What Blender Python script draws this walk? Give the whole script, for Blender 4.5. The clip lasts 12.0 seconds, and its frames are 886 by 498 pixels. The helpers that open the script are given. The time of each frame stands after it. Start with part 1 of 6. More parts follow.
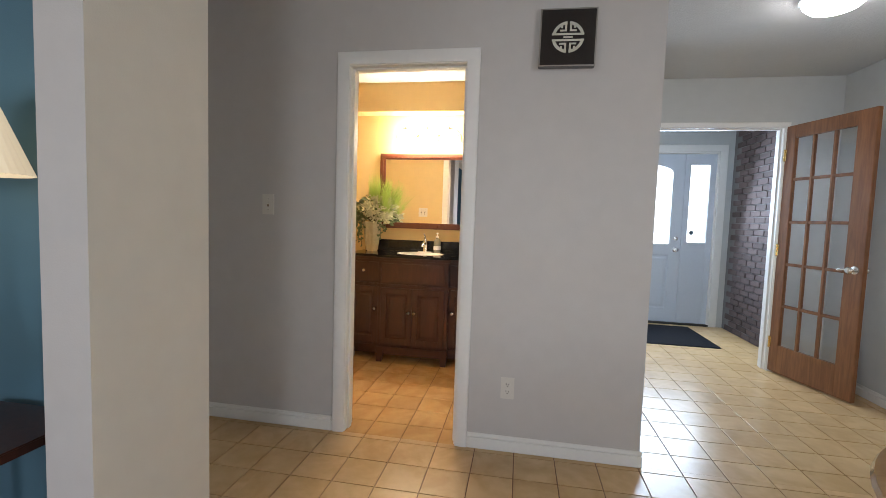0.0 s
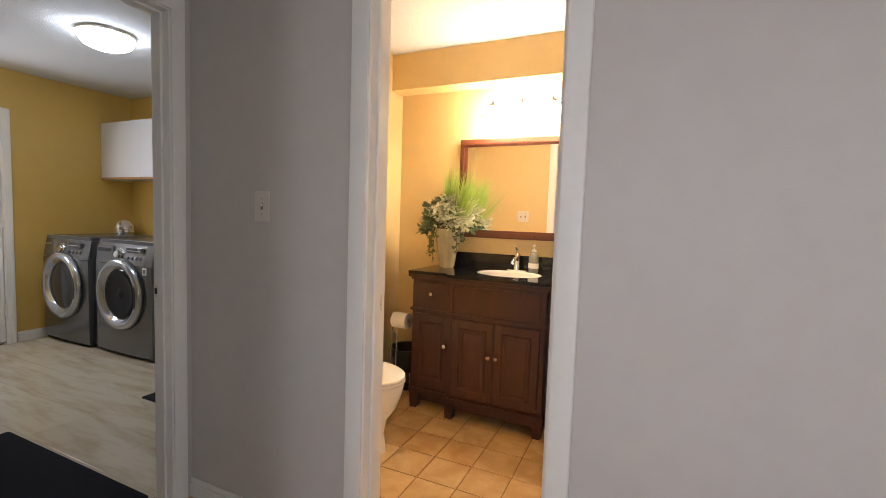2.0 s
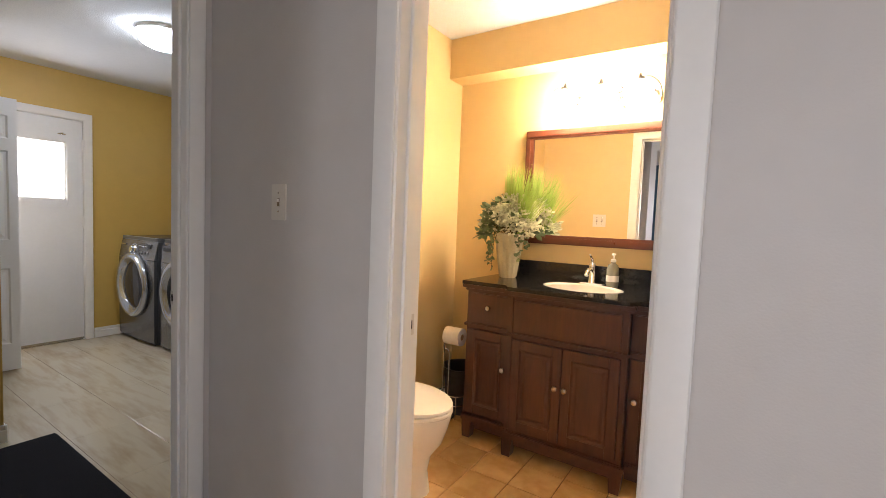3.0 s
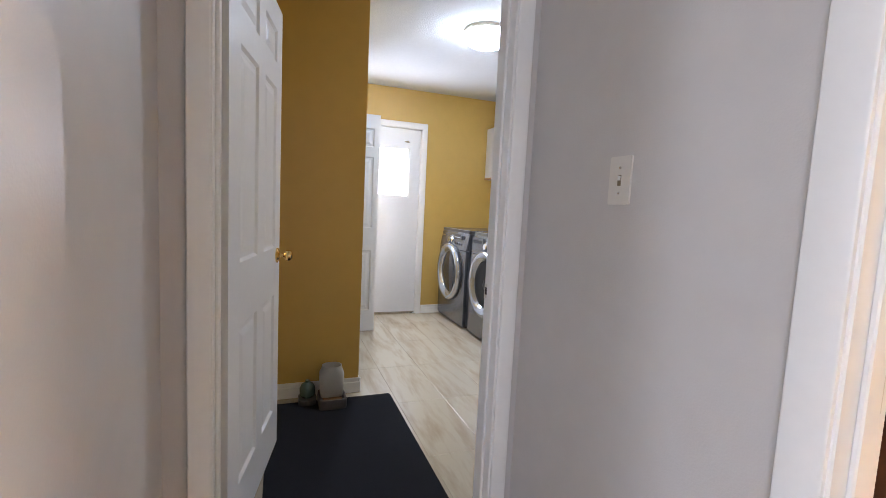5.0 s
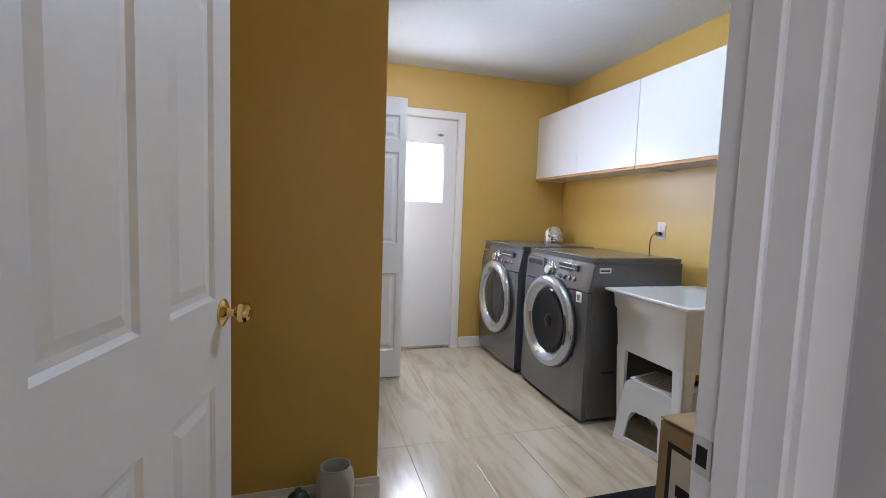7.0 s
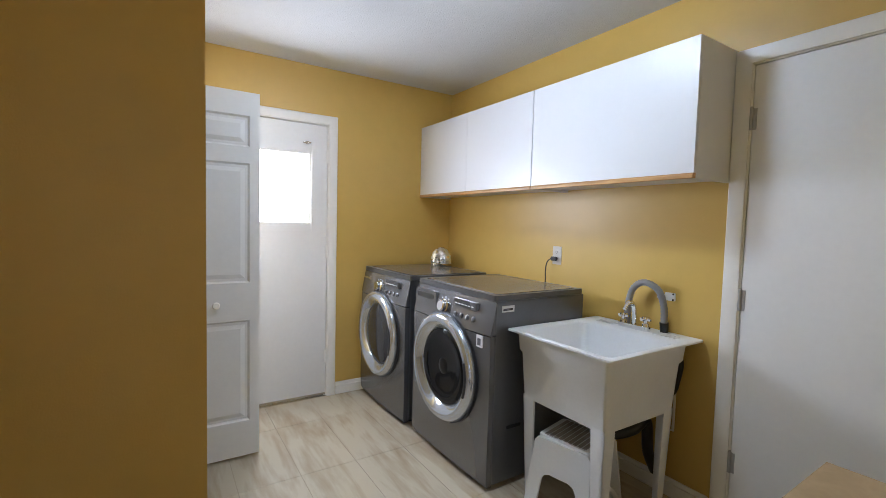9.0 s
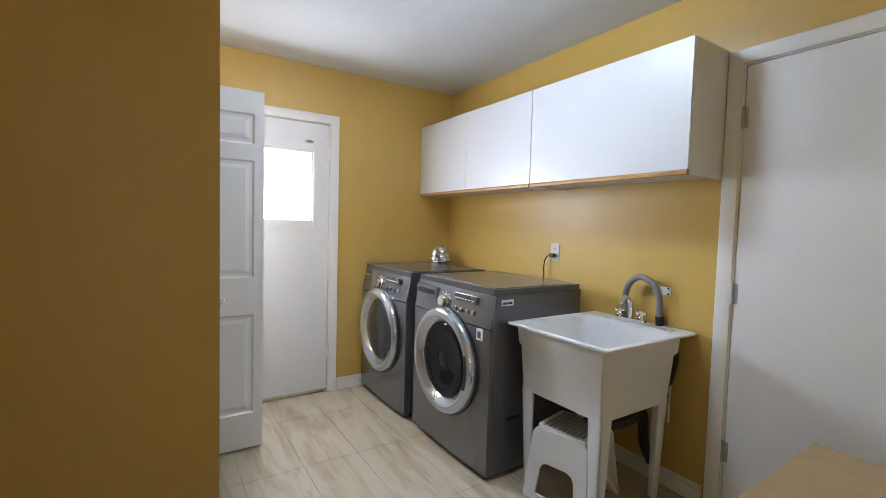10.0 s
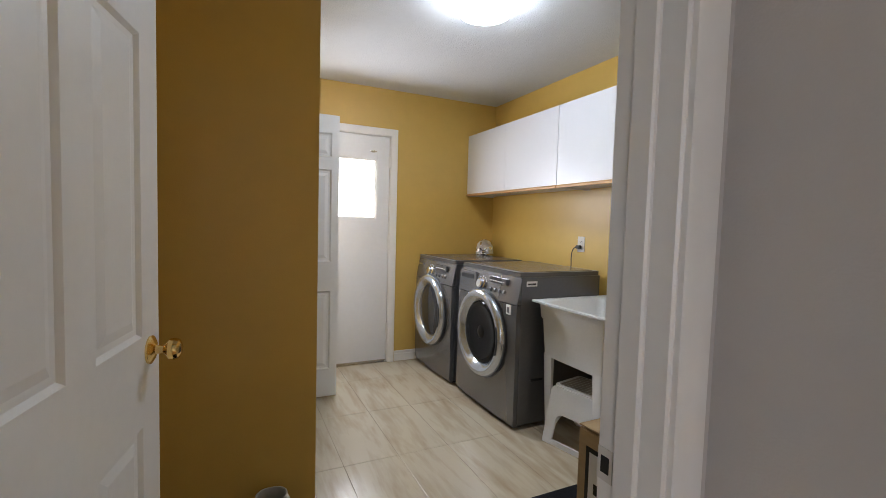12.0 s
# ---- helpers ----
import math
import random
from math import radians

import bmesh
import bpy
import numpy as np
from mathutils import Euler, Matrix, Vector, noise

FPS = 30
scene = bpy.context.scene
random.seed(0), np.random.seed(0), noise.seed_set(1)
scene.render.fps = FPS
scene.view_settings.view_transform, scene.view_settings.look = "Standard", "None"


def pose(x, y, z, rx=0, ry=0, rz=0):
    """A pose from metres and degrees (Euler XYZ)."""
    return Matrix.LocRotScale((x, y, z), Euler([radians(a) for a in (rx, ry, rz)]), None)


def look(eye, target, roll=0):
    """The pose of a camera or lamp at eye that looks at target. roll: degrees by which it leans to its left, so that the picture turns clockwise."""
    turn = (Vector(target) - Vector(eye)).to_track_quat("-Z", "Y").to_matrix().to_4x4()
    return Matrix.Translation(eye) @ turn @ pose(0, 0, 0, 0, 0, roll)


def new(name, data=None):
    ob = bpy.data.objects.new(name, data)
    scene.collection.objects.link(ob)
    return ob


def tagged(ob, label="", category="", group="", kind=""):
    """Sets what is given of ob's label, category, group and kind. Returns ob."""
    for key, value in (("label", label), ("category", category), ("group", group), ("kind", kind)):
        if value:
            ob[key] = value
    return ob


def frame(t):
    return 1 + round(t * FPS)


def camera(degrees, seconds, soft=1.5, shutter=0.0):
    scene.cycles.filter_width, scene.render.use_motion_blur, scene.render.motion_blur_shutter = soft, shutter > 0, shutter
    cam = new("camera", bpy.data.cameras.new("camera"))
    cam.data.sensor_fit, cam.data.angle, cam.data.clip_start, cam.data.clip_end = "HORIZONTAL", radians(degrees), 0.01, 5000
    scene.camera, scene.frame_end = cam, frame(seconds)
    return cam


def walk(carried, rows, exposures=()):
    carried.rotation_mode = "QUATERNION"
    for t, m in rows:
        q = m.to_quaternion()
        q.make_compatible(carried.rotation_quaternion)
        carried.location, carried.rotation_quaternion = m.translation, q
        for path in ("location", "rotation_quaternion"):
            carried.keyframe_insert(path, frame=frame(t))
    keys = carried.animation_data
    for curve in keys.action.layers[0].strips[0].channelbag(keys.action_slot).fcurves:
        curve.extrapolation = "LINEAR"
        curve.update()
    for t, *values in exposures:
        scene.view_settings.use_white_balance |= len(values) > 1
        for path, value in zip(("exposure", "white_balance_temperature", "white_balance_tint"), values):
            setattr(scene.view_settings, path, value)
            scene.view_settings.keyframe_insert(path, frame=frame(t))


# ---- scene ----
cam = camera(90.4, 12.0, soft=0.7)
PATH = [
    (0, (0.335, 0.394, 1.231), (-0.006, 2.36, 1.095), 1.9),
    (0.5, (0.333, 0.659, 1.234), (-0.138, 2.598, 1.102), 1.9),
    (1, (0.284, 0.942, 1.248), (-0.305, 2.848, 1.117), 2.0),
    (1.5, (0.257, 1.204, 1.255), (-0.443, 3.072, 1.115), 1.9),
    (2, (0.253, 1.455, 1.258), (-0.576, 3.27, 1.12), 1.9),
    (2.5, (0.202, 1.678, 1.275), (-0.744, 3.434, 1.119), 1.9),
    (2.7, (0.173, 1.746, 1.256), (-0.824, 3.474, 1.117), 2.1),
    (4.3, (0.059, 1.907, 1.22), (-1.64, 2.949, 1.055), 2.5),
    (4.5, (-0.006, 1.928, 1.218), (-1.773, 2.848, 1.042), 2.7),
    (5, (-0.231, 1.942, 1.195), (-2.097, 2.638, 1.011), 2.8),
    (5.5, (-0.476, 1.96, 1.196), (-2.383, 2.532, 1.009), 2.6),
    (6, (-0.737, 2.032, 1.183), (-2.654, 2.572, 1.0), 2.4),
    (6.5, (-0.964, 2.088, 1.206), (-2.882, 2.623, 1.021), 2.3),
    (6.7, (-1.053, 2.107, 1.203), (-2.971, 2.647, 1.029), 2.2),
    (8.3, (-1.589, 2.308, 1.314), (-3.336, 3.272, 1.172), 1.6),
    (8.5, (-1.625, 2.326, 1.321), (-3.346, 3.336, 1.192), 1.5),
    (9, (-1.679, 2.327, 1.33), (-3.359, 3.406, 1.216), 1.5),
    (9.5, (-1.673, 2.318, 1.311), (-3.346, 3.408, 1.206), 1.6),
    (10, (-1.643, 2.285, 1.297), (-3.318, 3.373, 1.193), 1.6),
    (10.5, (-1.589, 2.237, 1.281), (-3.268, 3.319, 1.175), 1.6),
    (11, (-1.482, 2.184, 1.272), (-3.187, 3.225, 1.169), 1.5),
    (11.2, (-1.411, 2.152, 1.251), (-3.132, 3.168, 1.167), 1.4),
    (11.5, (-1.317, 2.118, 1.264), (-3.062, 3.09, 1.159), 1.4),
    (12, (-1.125, 2.115, 1.27), (-2.927, 2.974, 1.157), 1.6),
]
walk(cam, [(t, look(eye, target, roll)) for t, eye, target, roll in PATH], exposures=[(0, 0.05, 6300, 12), (1.5, 0.12, 6350, 15), (2.7, 0.26, 6450, 18), (4.4, 0.92, 6000, 18), (5.5, 1.24, 5750, 18), (6.7, 0.88, 5720, 18), (8.3, 0.80, 5850, 15), (10.5, 0.76, 5980, 15), (12, 0.62, 6350, 16)])

# ---- world and light ----
world = bpy.data.worlds.new("sky")
scene.world = world
world.use_nodes = True
wn = world.node_tree
sky = wn.nodes.new("ShaderNodeTexSky")
sky.sky_type, sky.sun_disc = "NISHITA", False
sky.sun_elevation, sky.sun_rotation = radians(38), radians(200)
wn.links.new(sky.outputs[0], wn.nodes["Background"].inputs[0])
wn.nodes["Background"].inputs[1].default_value = 0.12
scene.view_settings.exposure = 0.0


def lamp(name, kind, energy, colour, m, **more):
    data = bpy.data.lights.new(name, kind)
    data.energy, data.color = energy, colour
    for key, value in more.items():
        if key == "size":
            data.shape, data.size, data.size_y = "RECTANGLE", value[0], value[1]
        elif key == "radius":
            data.shadow_soft_size = value
        elif key == "angle":
            data.angle = radians(value)
    ob = new(name, data)
    ob.matrix_world = m
    return ob


lamp("sun", "SUN", 2.0, (1, 0.95, 0.88), look((0, 0, 20), (3, 8, 12.7)), angle=0.6)
DAY = (0.87, 0.925, 1.0)
# unseen fill lamp added to brighten the passage; no east window is known
lamp("dining_window_light", "AREA", 31, DAY, look((2.98, -0.75, 1.5), (-1.0, 1.4, 1.2)), size=(1.4, 1.2))
lamp("kitchen_window_light", "AREA", 25, DAY, look((0.45, -2.42, 1.5), (0.2, 2, 1.2)), size=(0.8, 1.2))
lamp("front_door_light", "AREA", 56, (0.62, 0.80, 1.0), look((2.0, 6.0, 1.6), (1.7, 3, 0.6)), size=(1.0, 0.9))
lamp("laundry_window_light", "AREA", 14, DAY, look((-4.84, 2.95, 1.57), (-3, 3.0, 1.3)), size=(0.4, 0.5))
# added fill that lifts the blue walls; it stands in an invented window
lamp("blue_room_window_light", "AREA", 32, DAY, look((-2.4, -2.4, 1.5), (-1.6, 2, 1.2)), size=(1.4, 1.2))

# ---- materials ----


def mat(name, colour, rough=0.5, metal=0.0, vary=0.06, scale=6.0, bump=0.0, bscale=60.0, coat=0.0, spec=0.5, island=0.0, stretch=(1, 1, 1), random_object=0.0):
    """Paint, metal, plastic: a base colour with cloudy and fine variation, and fine relief."""
    m = bpy.data.materials.new(name)
    m.use_nodes = True
    t = m.node_tree
    b = t.nodes["Principled BSDF"]
    b.inputs["Roughness"].default_value = rough
    b.inputs["Metallic"].default_value = metal
    b.inputs["Coat Weight"].default_value = coat
    b.inputs["Specular IOR Level"].default_value = spec
    co = t.nodes.new("ShaderNodeTexCoord")
    mp = t.nodes.new("ShaderNodeMapping")
    mp.inputs["Scale"].default_value = stretch
    t.links.new(co.outputs["Object"], mp.inputs[0])
    n1, n2 = t.nodes.new("ShaderNodeTexNoise"), t.nodes.new("ShaderNodeTexNoise")
    n1.inputs["Scale"].default_value, n1.inputs["Detail"].default_value = scale, 3
    n2.inputs["Scale"].default_value, n2.inputs["Detail"].default_value = scale * 9, 4
    for n in (n1, n2):
        t.links.new(mp.outputs[0], n.inputs["Vector"])
    add = t.nodes.new("ShaderNodeMath")
    add.operation = "ADD"
    t.links.new(n1.outputs[0], add.inputs[0])
    t.links.new(n2.outputs[0], add.inputs[1])
    last = add.outputs[0]
    if random_object or island:
        src = t.nodes.new("ShaderNodeObjectInfo").outputs["Random"] if random_object else t.nodes.new("ShaderNodeNewGeometry").outputs["Random Per Island"]
        mix = t.nodes.new("ShaderNodeMath")
        mix.operation = "MULTIPLY_ADD"
        mix.inputs[1].default_value = random_object or island
        t.links.new(src, mix.inputs[0])
        t.links.new(last, mix.inputs[2])
        last = mix.outputs[0]
    ramp = t.nodes.new("ShaderNodeMapRange")
    ramp.inputs["From Min"].default_value, ramp.inputs["From Max"].default_value = 0.5, 1.5
    ramp.inputs["To Min"].default_value, ramp.inputs["To Max"].default_value = 1 - vary, 1 + vary
    t.links.new(last, ramp.inputs[0])
    mul = t.nodes.new("ShaderNodeVectorMath")
    mul.operation = "SCALE"
    mul.inputs[0].default_value = colour[:3]
    t.links.new(ramp.outputs[0], mul.inputs["Scale"])
    t.links.new(mul.outputs[0], b.inputs["Base Color"])
    if not metal or rough > 0.2:
        rr = t.nodes.new("ShaderNodeMapRange")
        rr.inputs["To Min"].default_value, rr.inputs["To Max"].default_value = max(0, rough - 0.06), min(1, rough + 0.06)
        t.links.new(n1.outputs[0], rr.inputs[0])
        t.links.new(rr.outputs[0], b.inputs["Roughness"])
    if bump:
        n3, bp = t.nodes.new("ShaderNodeTexNoise"), t.nodes.new("ShaderNodeBump")
        n3.inputs["Scale"].default_value, n3.inputs["Detail"].default_value = bscale, 3
        t.links.new(mp.outputs[0], n3.inputs["Vector"])
        bp.inputs["Strength"].default_value, bp.inputs["Distance"].default_value = bump, 0.004
        t.links.new(n3.outputs[0], bp.inputs["Height"])
        t.links.new(bp.outputs[0], b.inputs["Normal"])
    return m


def glow(name, colour, strength):
    m = bpy.data.materials.new(name)
    m.use_nodes = True
    b = m.node_tree.nodes["Principled BSDF"]
    b.inputs["Base Color"].default_value = (0.8, 0.8, 0.8, 1)
    b.inputs["Emission Color"].default_value = (*colour, 1)
    b.inputs["Emission Strength"].default_value = strength
    return m


def glass(name, colour=(1, 1, 1), rough=0.0):
    m = bpy.data.materials.new(name)
    m.use_nodes = True
    b = m.node_tree.nodes["Principled BSDF"]
    b.inputs["Base Color"].default_value = (*colour, 1)
    b.inputs["Roughness"].default_value = rough
    b.inputs["Transmission Weight"].default_value = 1
    b.inputs["IOR"].default_value = 1.45
    return m


def veined(name, pale, dark, rough, stretch, scale, amount=0.5, random_object=0.35, twist=1.2, coat=0.0, bump=0.0, span=(0.52, 0.82), running=False, turn=0.0):
    """Stone-look tile or wood: streaks along one axis, pushed about by noise, different on every piece."""
    m = bpy.data.materials.new(name)
    m.use_nodes = True
    t = m.node_tree
    b = t.nodes["Principled BSDF"]
    b.inputs["Roughness"].default_value = rough
    b.inputs["Coat Weight"].default_value = coat
    co, mp = t.nodes.new("ShaderNodeTexCoord"), t.nodes.new("ShaderNodeMapping")
    mp.inputs["Scale"].default_value = stretch
    mp.inputs["Rotation"].default_value = (0, 0, radians(turn))
    t.links.new(t.nodes.new("ShaderNodeNewGeometry").outputs["Position"] if running else co.outputs["Object"], mp.inputs[0])
    info = t.nodes.new("ShaderNodeObjectInfo")
    off = t.nodes.new("ShaderNodeVectorMath")
    off.operation = "SCALE"
    off.inputs[0].default_value = (31, 17, 9)
    t.links.new(info.outputs["Random"], off.inputs["Scale"])
    if not running:
        t.links.new(off.outputs[0], mp.inputs["Location"])
    n1, n2 = t.nodes.new("ShaderNodeTexNoise"), t.nodes.new("ShaderNodeTexNoise")
    n1.inputs["Scale"].default_value, n1.inputs["Detail"].default_value, n1.inputs["Distortion"].default_value = scale, 5, twist
    n2.inputs["Scale"].default_value, n2.inputs["Detail"].default_value = scale * 5, 4
    for n in (n1, n2):
        t.links.new(mp.outputs[0], n.inputs["Vector"])
    mixf = t.nodes.new("ShaderNodeMath")
    mixf.operation = "MULTIPLY_ADD"
    mixf.inputs[1].default_value = 0.35
    t.links.new(n2.outputs[0], mixf.inputs[0])
    t.links.new(n1.outputs[0], mixf.inputs[2])
    rp = t.nodes.new("ShaderNodeMapRange")
    rp.inputs["From Min"].default_value, rp.inputs["From Max"].default_value = span
    rp.inputs["To Min"].default_value, rp.inputs["To Max"].default_value = 0.0, amount
    t.links.new(mixf.outputs[0], rp.inputs[0])
    mix = t.nodes.new("ShaderNodeMix")
    mix.data_type = "RGBA"
    mix.inputs["A"].default_value, mix.inputs["B"].default_value = (*pale, 1), (*dark, 1)
    t.links.new(rp.outputs[0], mix.inputs["Factor"])
    rv = t.nodes.new("ShaderNodeMapRange")
    rv.inputs["To Min"].default_value, rv.inputs["To Max"].default_value = 1 - random_object / 2, 1 + random_object / 2
    t.links.new(info.outputs["Random"], rv.inputs[0])
    mul = t.nodes.new("ShaderNodeVectorMath")
    mul.operation = "SCALE"
    t.links.new(mix.outputs["Result"], mul.inputs[0])
    t.links.new(rv.outputs[0], mul.inputs["Scale"])
    t.links.new(mul.outputs[0], b.inputs["Base Color"])
    if bump:
        bp = t.nodes.new("ShaderNodeBump")
        bp.inputs["Strength"].default_value, bp.inputs["Distance"].default_value = bump, 0.003
        t.links.new(n2.outputs[0], bp.inputs["Height"])
        t.links.new(bp.outputs[0], b.inputs["Normal"])
    return m


GREIGE = mat("greige_wall_paint", (0.56, 0.533, 0.508), 0.44, vary=0.05, scale=1.3, bump=0.12, bscale=220)
CREAM = mat("cream_wall_paint", (0.60, 0.565, 0.49), 0.55, vary=0.05, scale=1.3, bump=0.12, bscale=220)
MUSTARD = mat("mustard_wall_paint", (0.60, 0.40, 0.10), 0.40, vary=0.05, scale=1.3, bump=0.12, bscale=220)
HONEY = mat("honey_wall_paint", (0.67, 0.50, 0.235), 0.5, vary=0.04, scale=1.3, bump=0.12, bscale=220)
BLUE = mat("blue_wall_paint", (0.10, 0.20, 0.26), 0.5, vary=0.06, scale=1.3, bump=0.12, bscale=220)
COOLWALL = mat("pale_grey_wall_paint", (0.56, 0.57, 0.56), 0.55, vary=0.05, scale=1.3, bump=0.1, bscale=220)
CEIL = mat("ceiling_stipple", (0.58, 0.585, 0.585), 0.9, vary=0.04, scale=3, bump=0.9, bscale=130)
TRIM = mat("white_trim_paint", (0.82, 0.81, 0.78), 0.35, vary=0.03, scale=4, bump=0.03, bscale=60)
DOORWHITE = mat("white_door_paint", (0.78, 0.78, 0.78), 0.38, vary=0.03, scale=4, bump=0.05, bscale=160)
GROUT_WARM = mat("brown_grout", (0.21, 0.12, 0.06), 0.9, vary=0.25, scale=9)
GROUT_PALE = mat("pale_grout", (0.45, 0.375, 0.275), 0.9, vary=0.2, scale=9)
BATHTILE = veined("orange_beige_ceramic_tile", (0.66, 0.43, 0.20), (0.52, 0.31, 0.12), 0.26, (1, 1, 1), 4, 0.9, 0.14, bump=0.08)
BATHGROUT = mat("tan_grout", (0.30, 0.19, 0.10), 0.9, vary=0.25, scale=9)
LAUNDRYGROUT = mat("sand_grout", (0.34, 0.27, 0.185), 0.8, vary=0.2, scale=9)
PEWTER = mat("dark_pewter", (0.075, 0.073, 0.070), 0.4, 0.0, vary=0.1)
# front door and sidelight: bluish backlit shade put into the base colour
FRONTSHADE = mat("backlit_door_shade", (0.58, 0.63, 0.70), 0.4, vary=0.04, scale=4)
HALLTILE = veined("beige_ceramic_tile", (0.63, 0.43, 0.215), (0.49, 0.30, 0.125), 0.28, (1, 1, 1), 4, 0.8, 0.12, bump=0.08)
LAUNDRYTILE = veined("cream_streaked_tile", (0.515, 0.445, 0.33), (0.30, 0.215, 0.125), 0.22, (0.6, 3.4, 1), 2.3, 0.7, 0.04, twist=1.1, span=(0.62, 0.94), running=True, turn=5)
WOOD = veined("dark_cherry_wood", (0.074, 0.025, 0.014), (0.050, 0.017, 0.010), 0.33, (3, 3, 0.4), 7, 0.9, 0.06, coat=0.15)
OAK = veined("honey_oak_wood", (0.27, 0.115, 0.043), (0.18, 0.07, 0.025), 0.38, (6, 6, 0.5), 5, 1.0, 0.1, coat=0.1)
STRIPWOOD = veined("oak_strip", (0.50, 0.28, 0.10), (0.34, 0.17, 0.055), 0.45, (0.5, 6, 6), 6, 1.0, 0.1)
GRANITE = mat("black_granite", (0.012, 0.012, 0.013), 0.09, vary=0.6, scale=90)
BLACKMAT = mat("black_ribbed_mat", (0.013, 0.013, 0.016), 0.95, vary=0.3, scale=40, bump=0.8, bscale=300, spec=0.15)
CHROME = mat("chrome", (0.82, 0.83, 0.85), 0.09, 1.0, vary=0.03)
NICKEL = mat("brushed_nickel", (0.62, 0.60, 0.57), 0.25, 1.0, vary=0.05)
BRASS = mat("polished_brass", (0.78, 0.56, 0.22), 0.16, 1.0, vary=0.06)
MELAMINE = mat("white_melamine", (0.66, 0.665, 0.685), 0.35, vary=0.015, scale=3)
CERAMIC = mat("white_ceramic", (0.82, 0.80, 0.75), 0.08, vary=0.02)
TUBPLASTIC = mat("white_tub_plastic", (0.76, 0.77, 0.78), 0.42, vary=0.04, scale=8, bump=0.05, bscale=200)
STEELGREY = mat("graphite_enamel", (0.13, 0.13, 0.137), 0.28, 0.6, vary=0.06, scale=5)
STEELSIDE = mat("graphite_side_panel", (0.135, 0.135, 0.14), 0.3, 0.6, vary=0.08, scale=5)
BLACKGLASS = mat("dark_door_glass", (0.010, 0.010, 0.011), 0.05, vary=0.1, spec=0.18)
PLATE = mat("ivory_switch_plate", (0.66, 0.63, 0.57), 0.35, vary=0.03)
DARK = mat("dark_slot", (0.02, 0.018, 0.016), 0.7, vary=0.2)
BLACKPLASTIC = mat("black_plastic", (0.018, 0.018, 0.02), 0.4, vary=0.2)
CLEAR = glass("clear_glass")
MIRRORMAT = mat("mirror_silver", (0.93, 0.93, 0.93), 0.01, 1.0, vary=0.0)
DAYGLOW = glow("bright_daylight", (0.86, 0.93, 1.0), 4.0)
LAUNDRY_GLOW, BATH_GLOW, HALL_GLOW = 33.5, 102.0, 30.0

# ---- shape helpers ----


def part(name, bm, material, parent=None, label="", smooth=False, bevel=0.0, segments=2):
    """Links a bmesh as one mesh object, under a thing or a part if one is given."""
    me = bpy.data.meshes.new(name)
    if bevel:
        sharp = [e for e in bm.edges if len(e.link_faces) == 2 and e.calc_face_angle(0) > 0.5]
        bmesh.ops.bevel(bm, geom=sharp, offset=bevel, segments=segments, affect="EDGES", clamp_overlap=True)
    bmesh.ops.recalc_face_normals(bm, faces=bm.faces)
    bm.to_mesh(me)
    bm.free()
    for mt in material if isinstance(material, (list, tuple)) else [material]:
        me.materials.append(mt)
    if smooth:
        for p in me.polygons:
            p.use_smooth = True
        me.set_sharp_from_angle(angle=radians(38))
    ob = new(name, me)
    if parent:
        ob.parent = parent
    if label:
        ob["label"] = label
    return ob


def thing(name, m, label, category, group="", kind=""):
    ob = new(name)
    ob.empty_display_size = 0.1
    ob.matrix_world = m
    return tagged(ob, label, category, group, kind)


def B(*boxes):
    """A bmesh of boxes (x0, x1, y0, y1, z0, z1)."""
    bm = bmesh.new()
    for x0, x1, y0, y1, z0, z1 in boxes:
        box(bm, x0, x1, y0, y1, z0, z1)
    return bm


def box(bm, x0, x1, y0, y1, z0, z1, m=None):
    made = bmesh.ops.create_cube(bm, size=1, matrix=Matrix.LocRotScale(((x0 + x1) / 2, (y0 + y1) / 2, (z0 + z1) / 2), None, (x1 - x0, y1 - y0, z1 - z0)))
    if m:
        bmesh.ops.transform(bm, matrix=m, verts=made["verts"])
    return made["verts"]


def rod(bm, a, b, r0, r1=None, n=14):
    a, b = Vector(a), Vector(b)
    q = (b - a).to_track_quat("Z", "Y").to_matrix().to_4x4()
    bmesh.ops.create_cone(bm, cap_ends=True, segments=n, radius1=r0, radius2=r0 if r1 is None else r1, depth=(b - a).length, matrix=Matrix.Translation((a + b) / 2) @ q)
    return bm


def turned(bm, profile, n=32, m=None):
    """A shape turned round z, from rows of radius and height."""
    rings, made = [], []
    for r, z in profile:
        if r < 1e-5:
            ring = [bm.verts.new((0, 0, z))]
        else:
            ring = [bm.verts.new((r * math.cos(2 * math.pi * i / n), r * math.sin(2 * math.pi * i / n), z)) for i in range(n)]
        rings.append(ring)
        made += ring
    for lo, hi in zip(rings, rings[1:]):
        for i in range(n):
            j = (i + 1) % n
            vs = [lo[i], lo[j], hi[j], hi[i]] if len(lo) > 1 and len(hi) > 1 else [lo[0], hi[j], hi[i]] if len(hi) > 1 else [lo[i], lo[j], hi[0]]
            if len(lo) > 1 or len(hi) > 1:
                bm.faces.new(vs)
    if m:
        bmesh.ops.transform(bm, matrix=m, verts=made)
    return bm


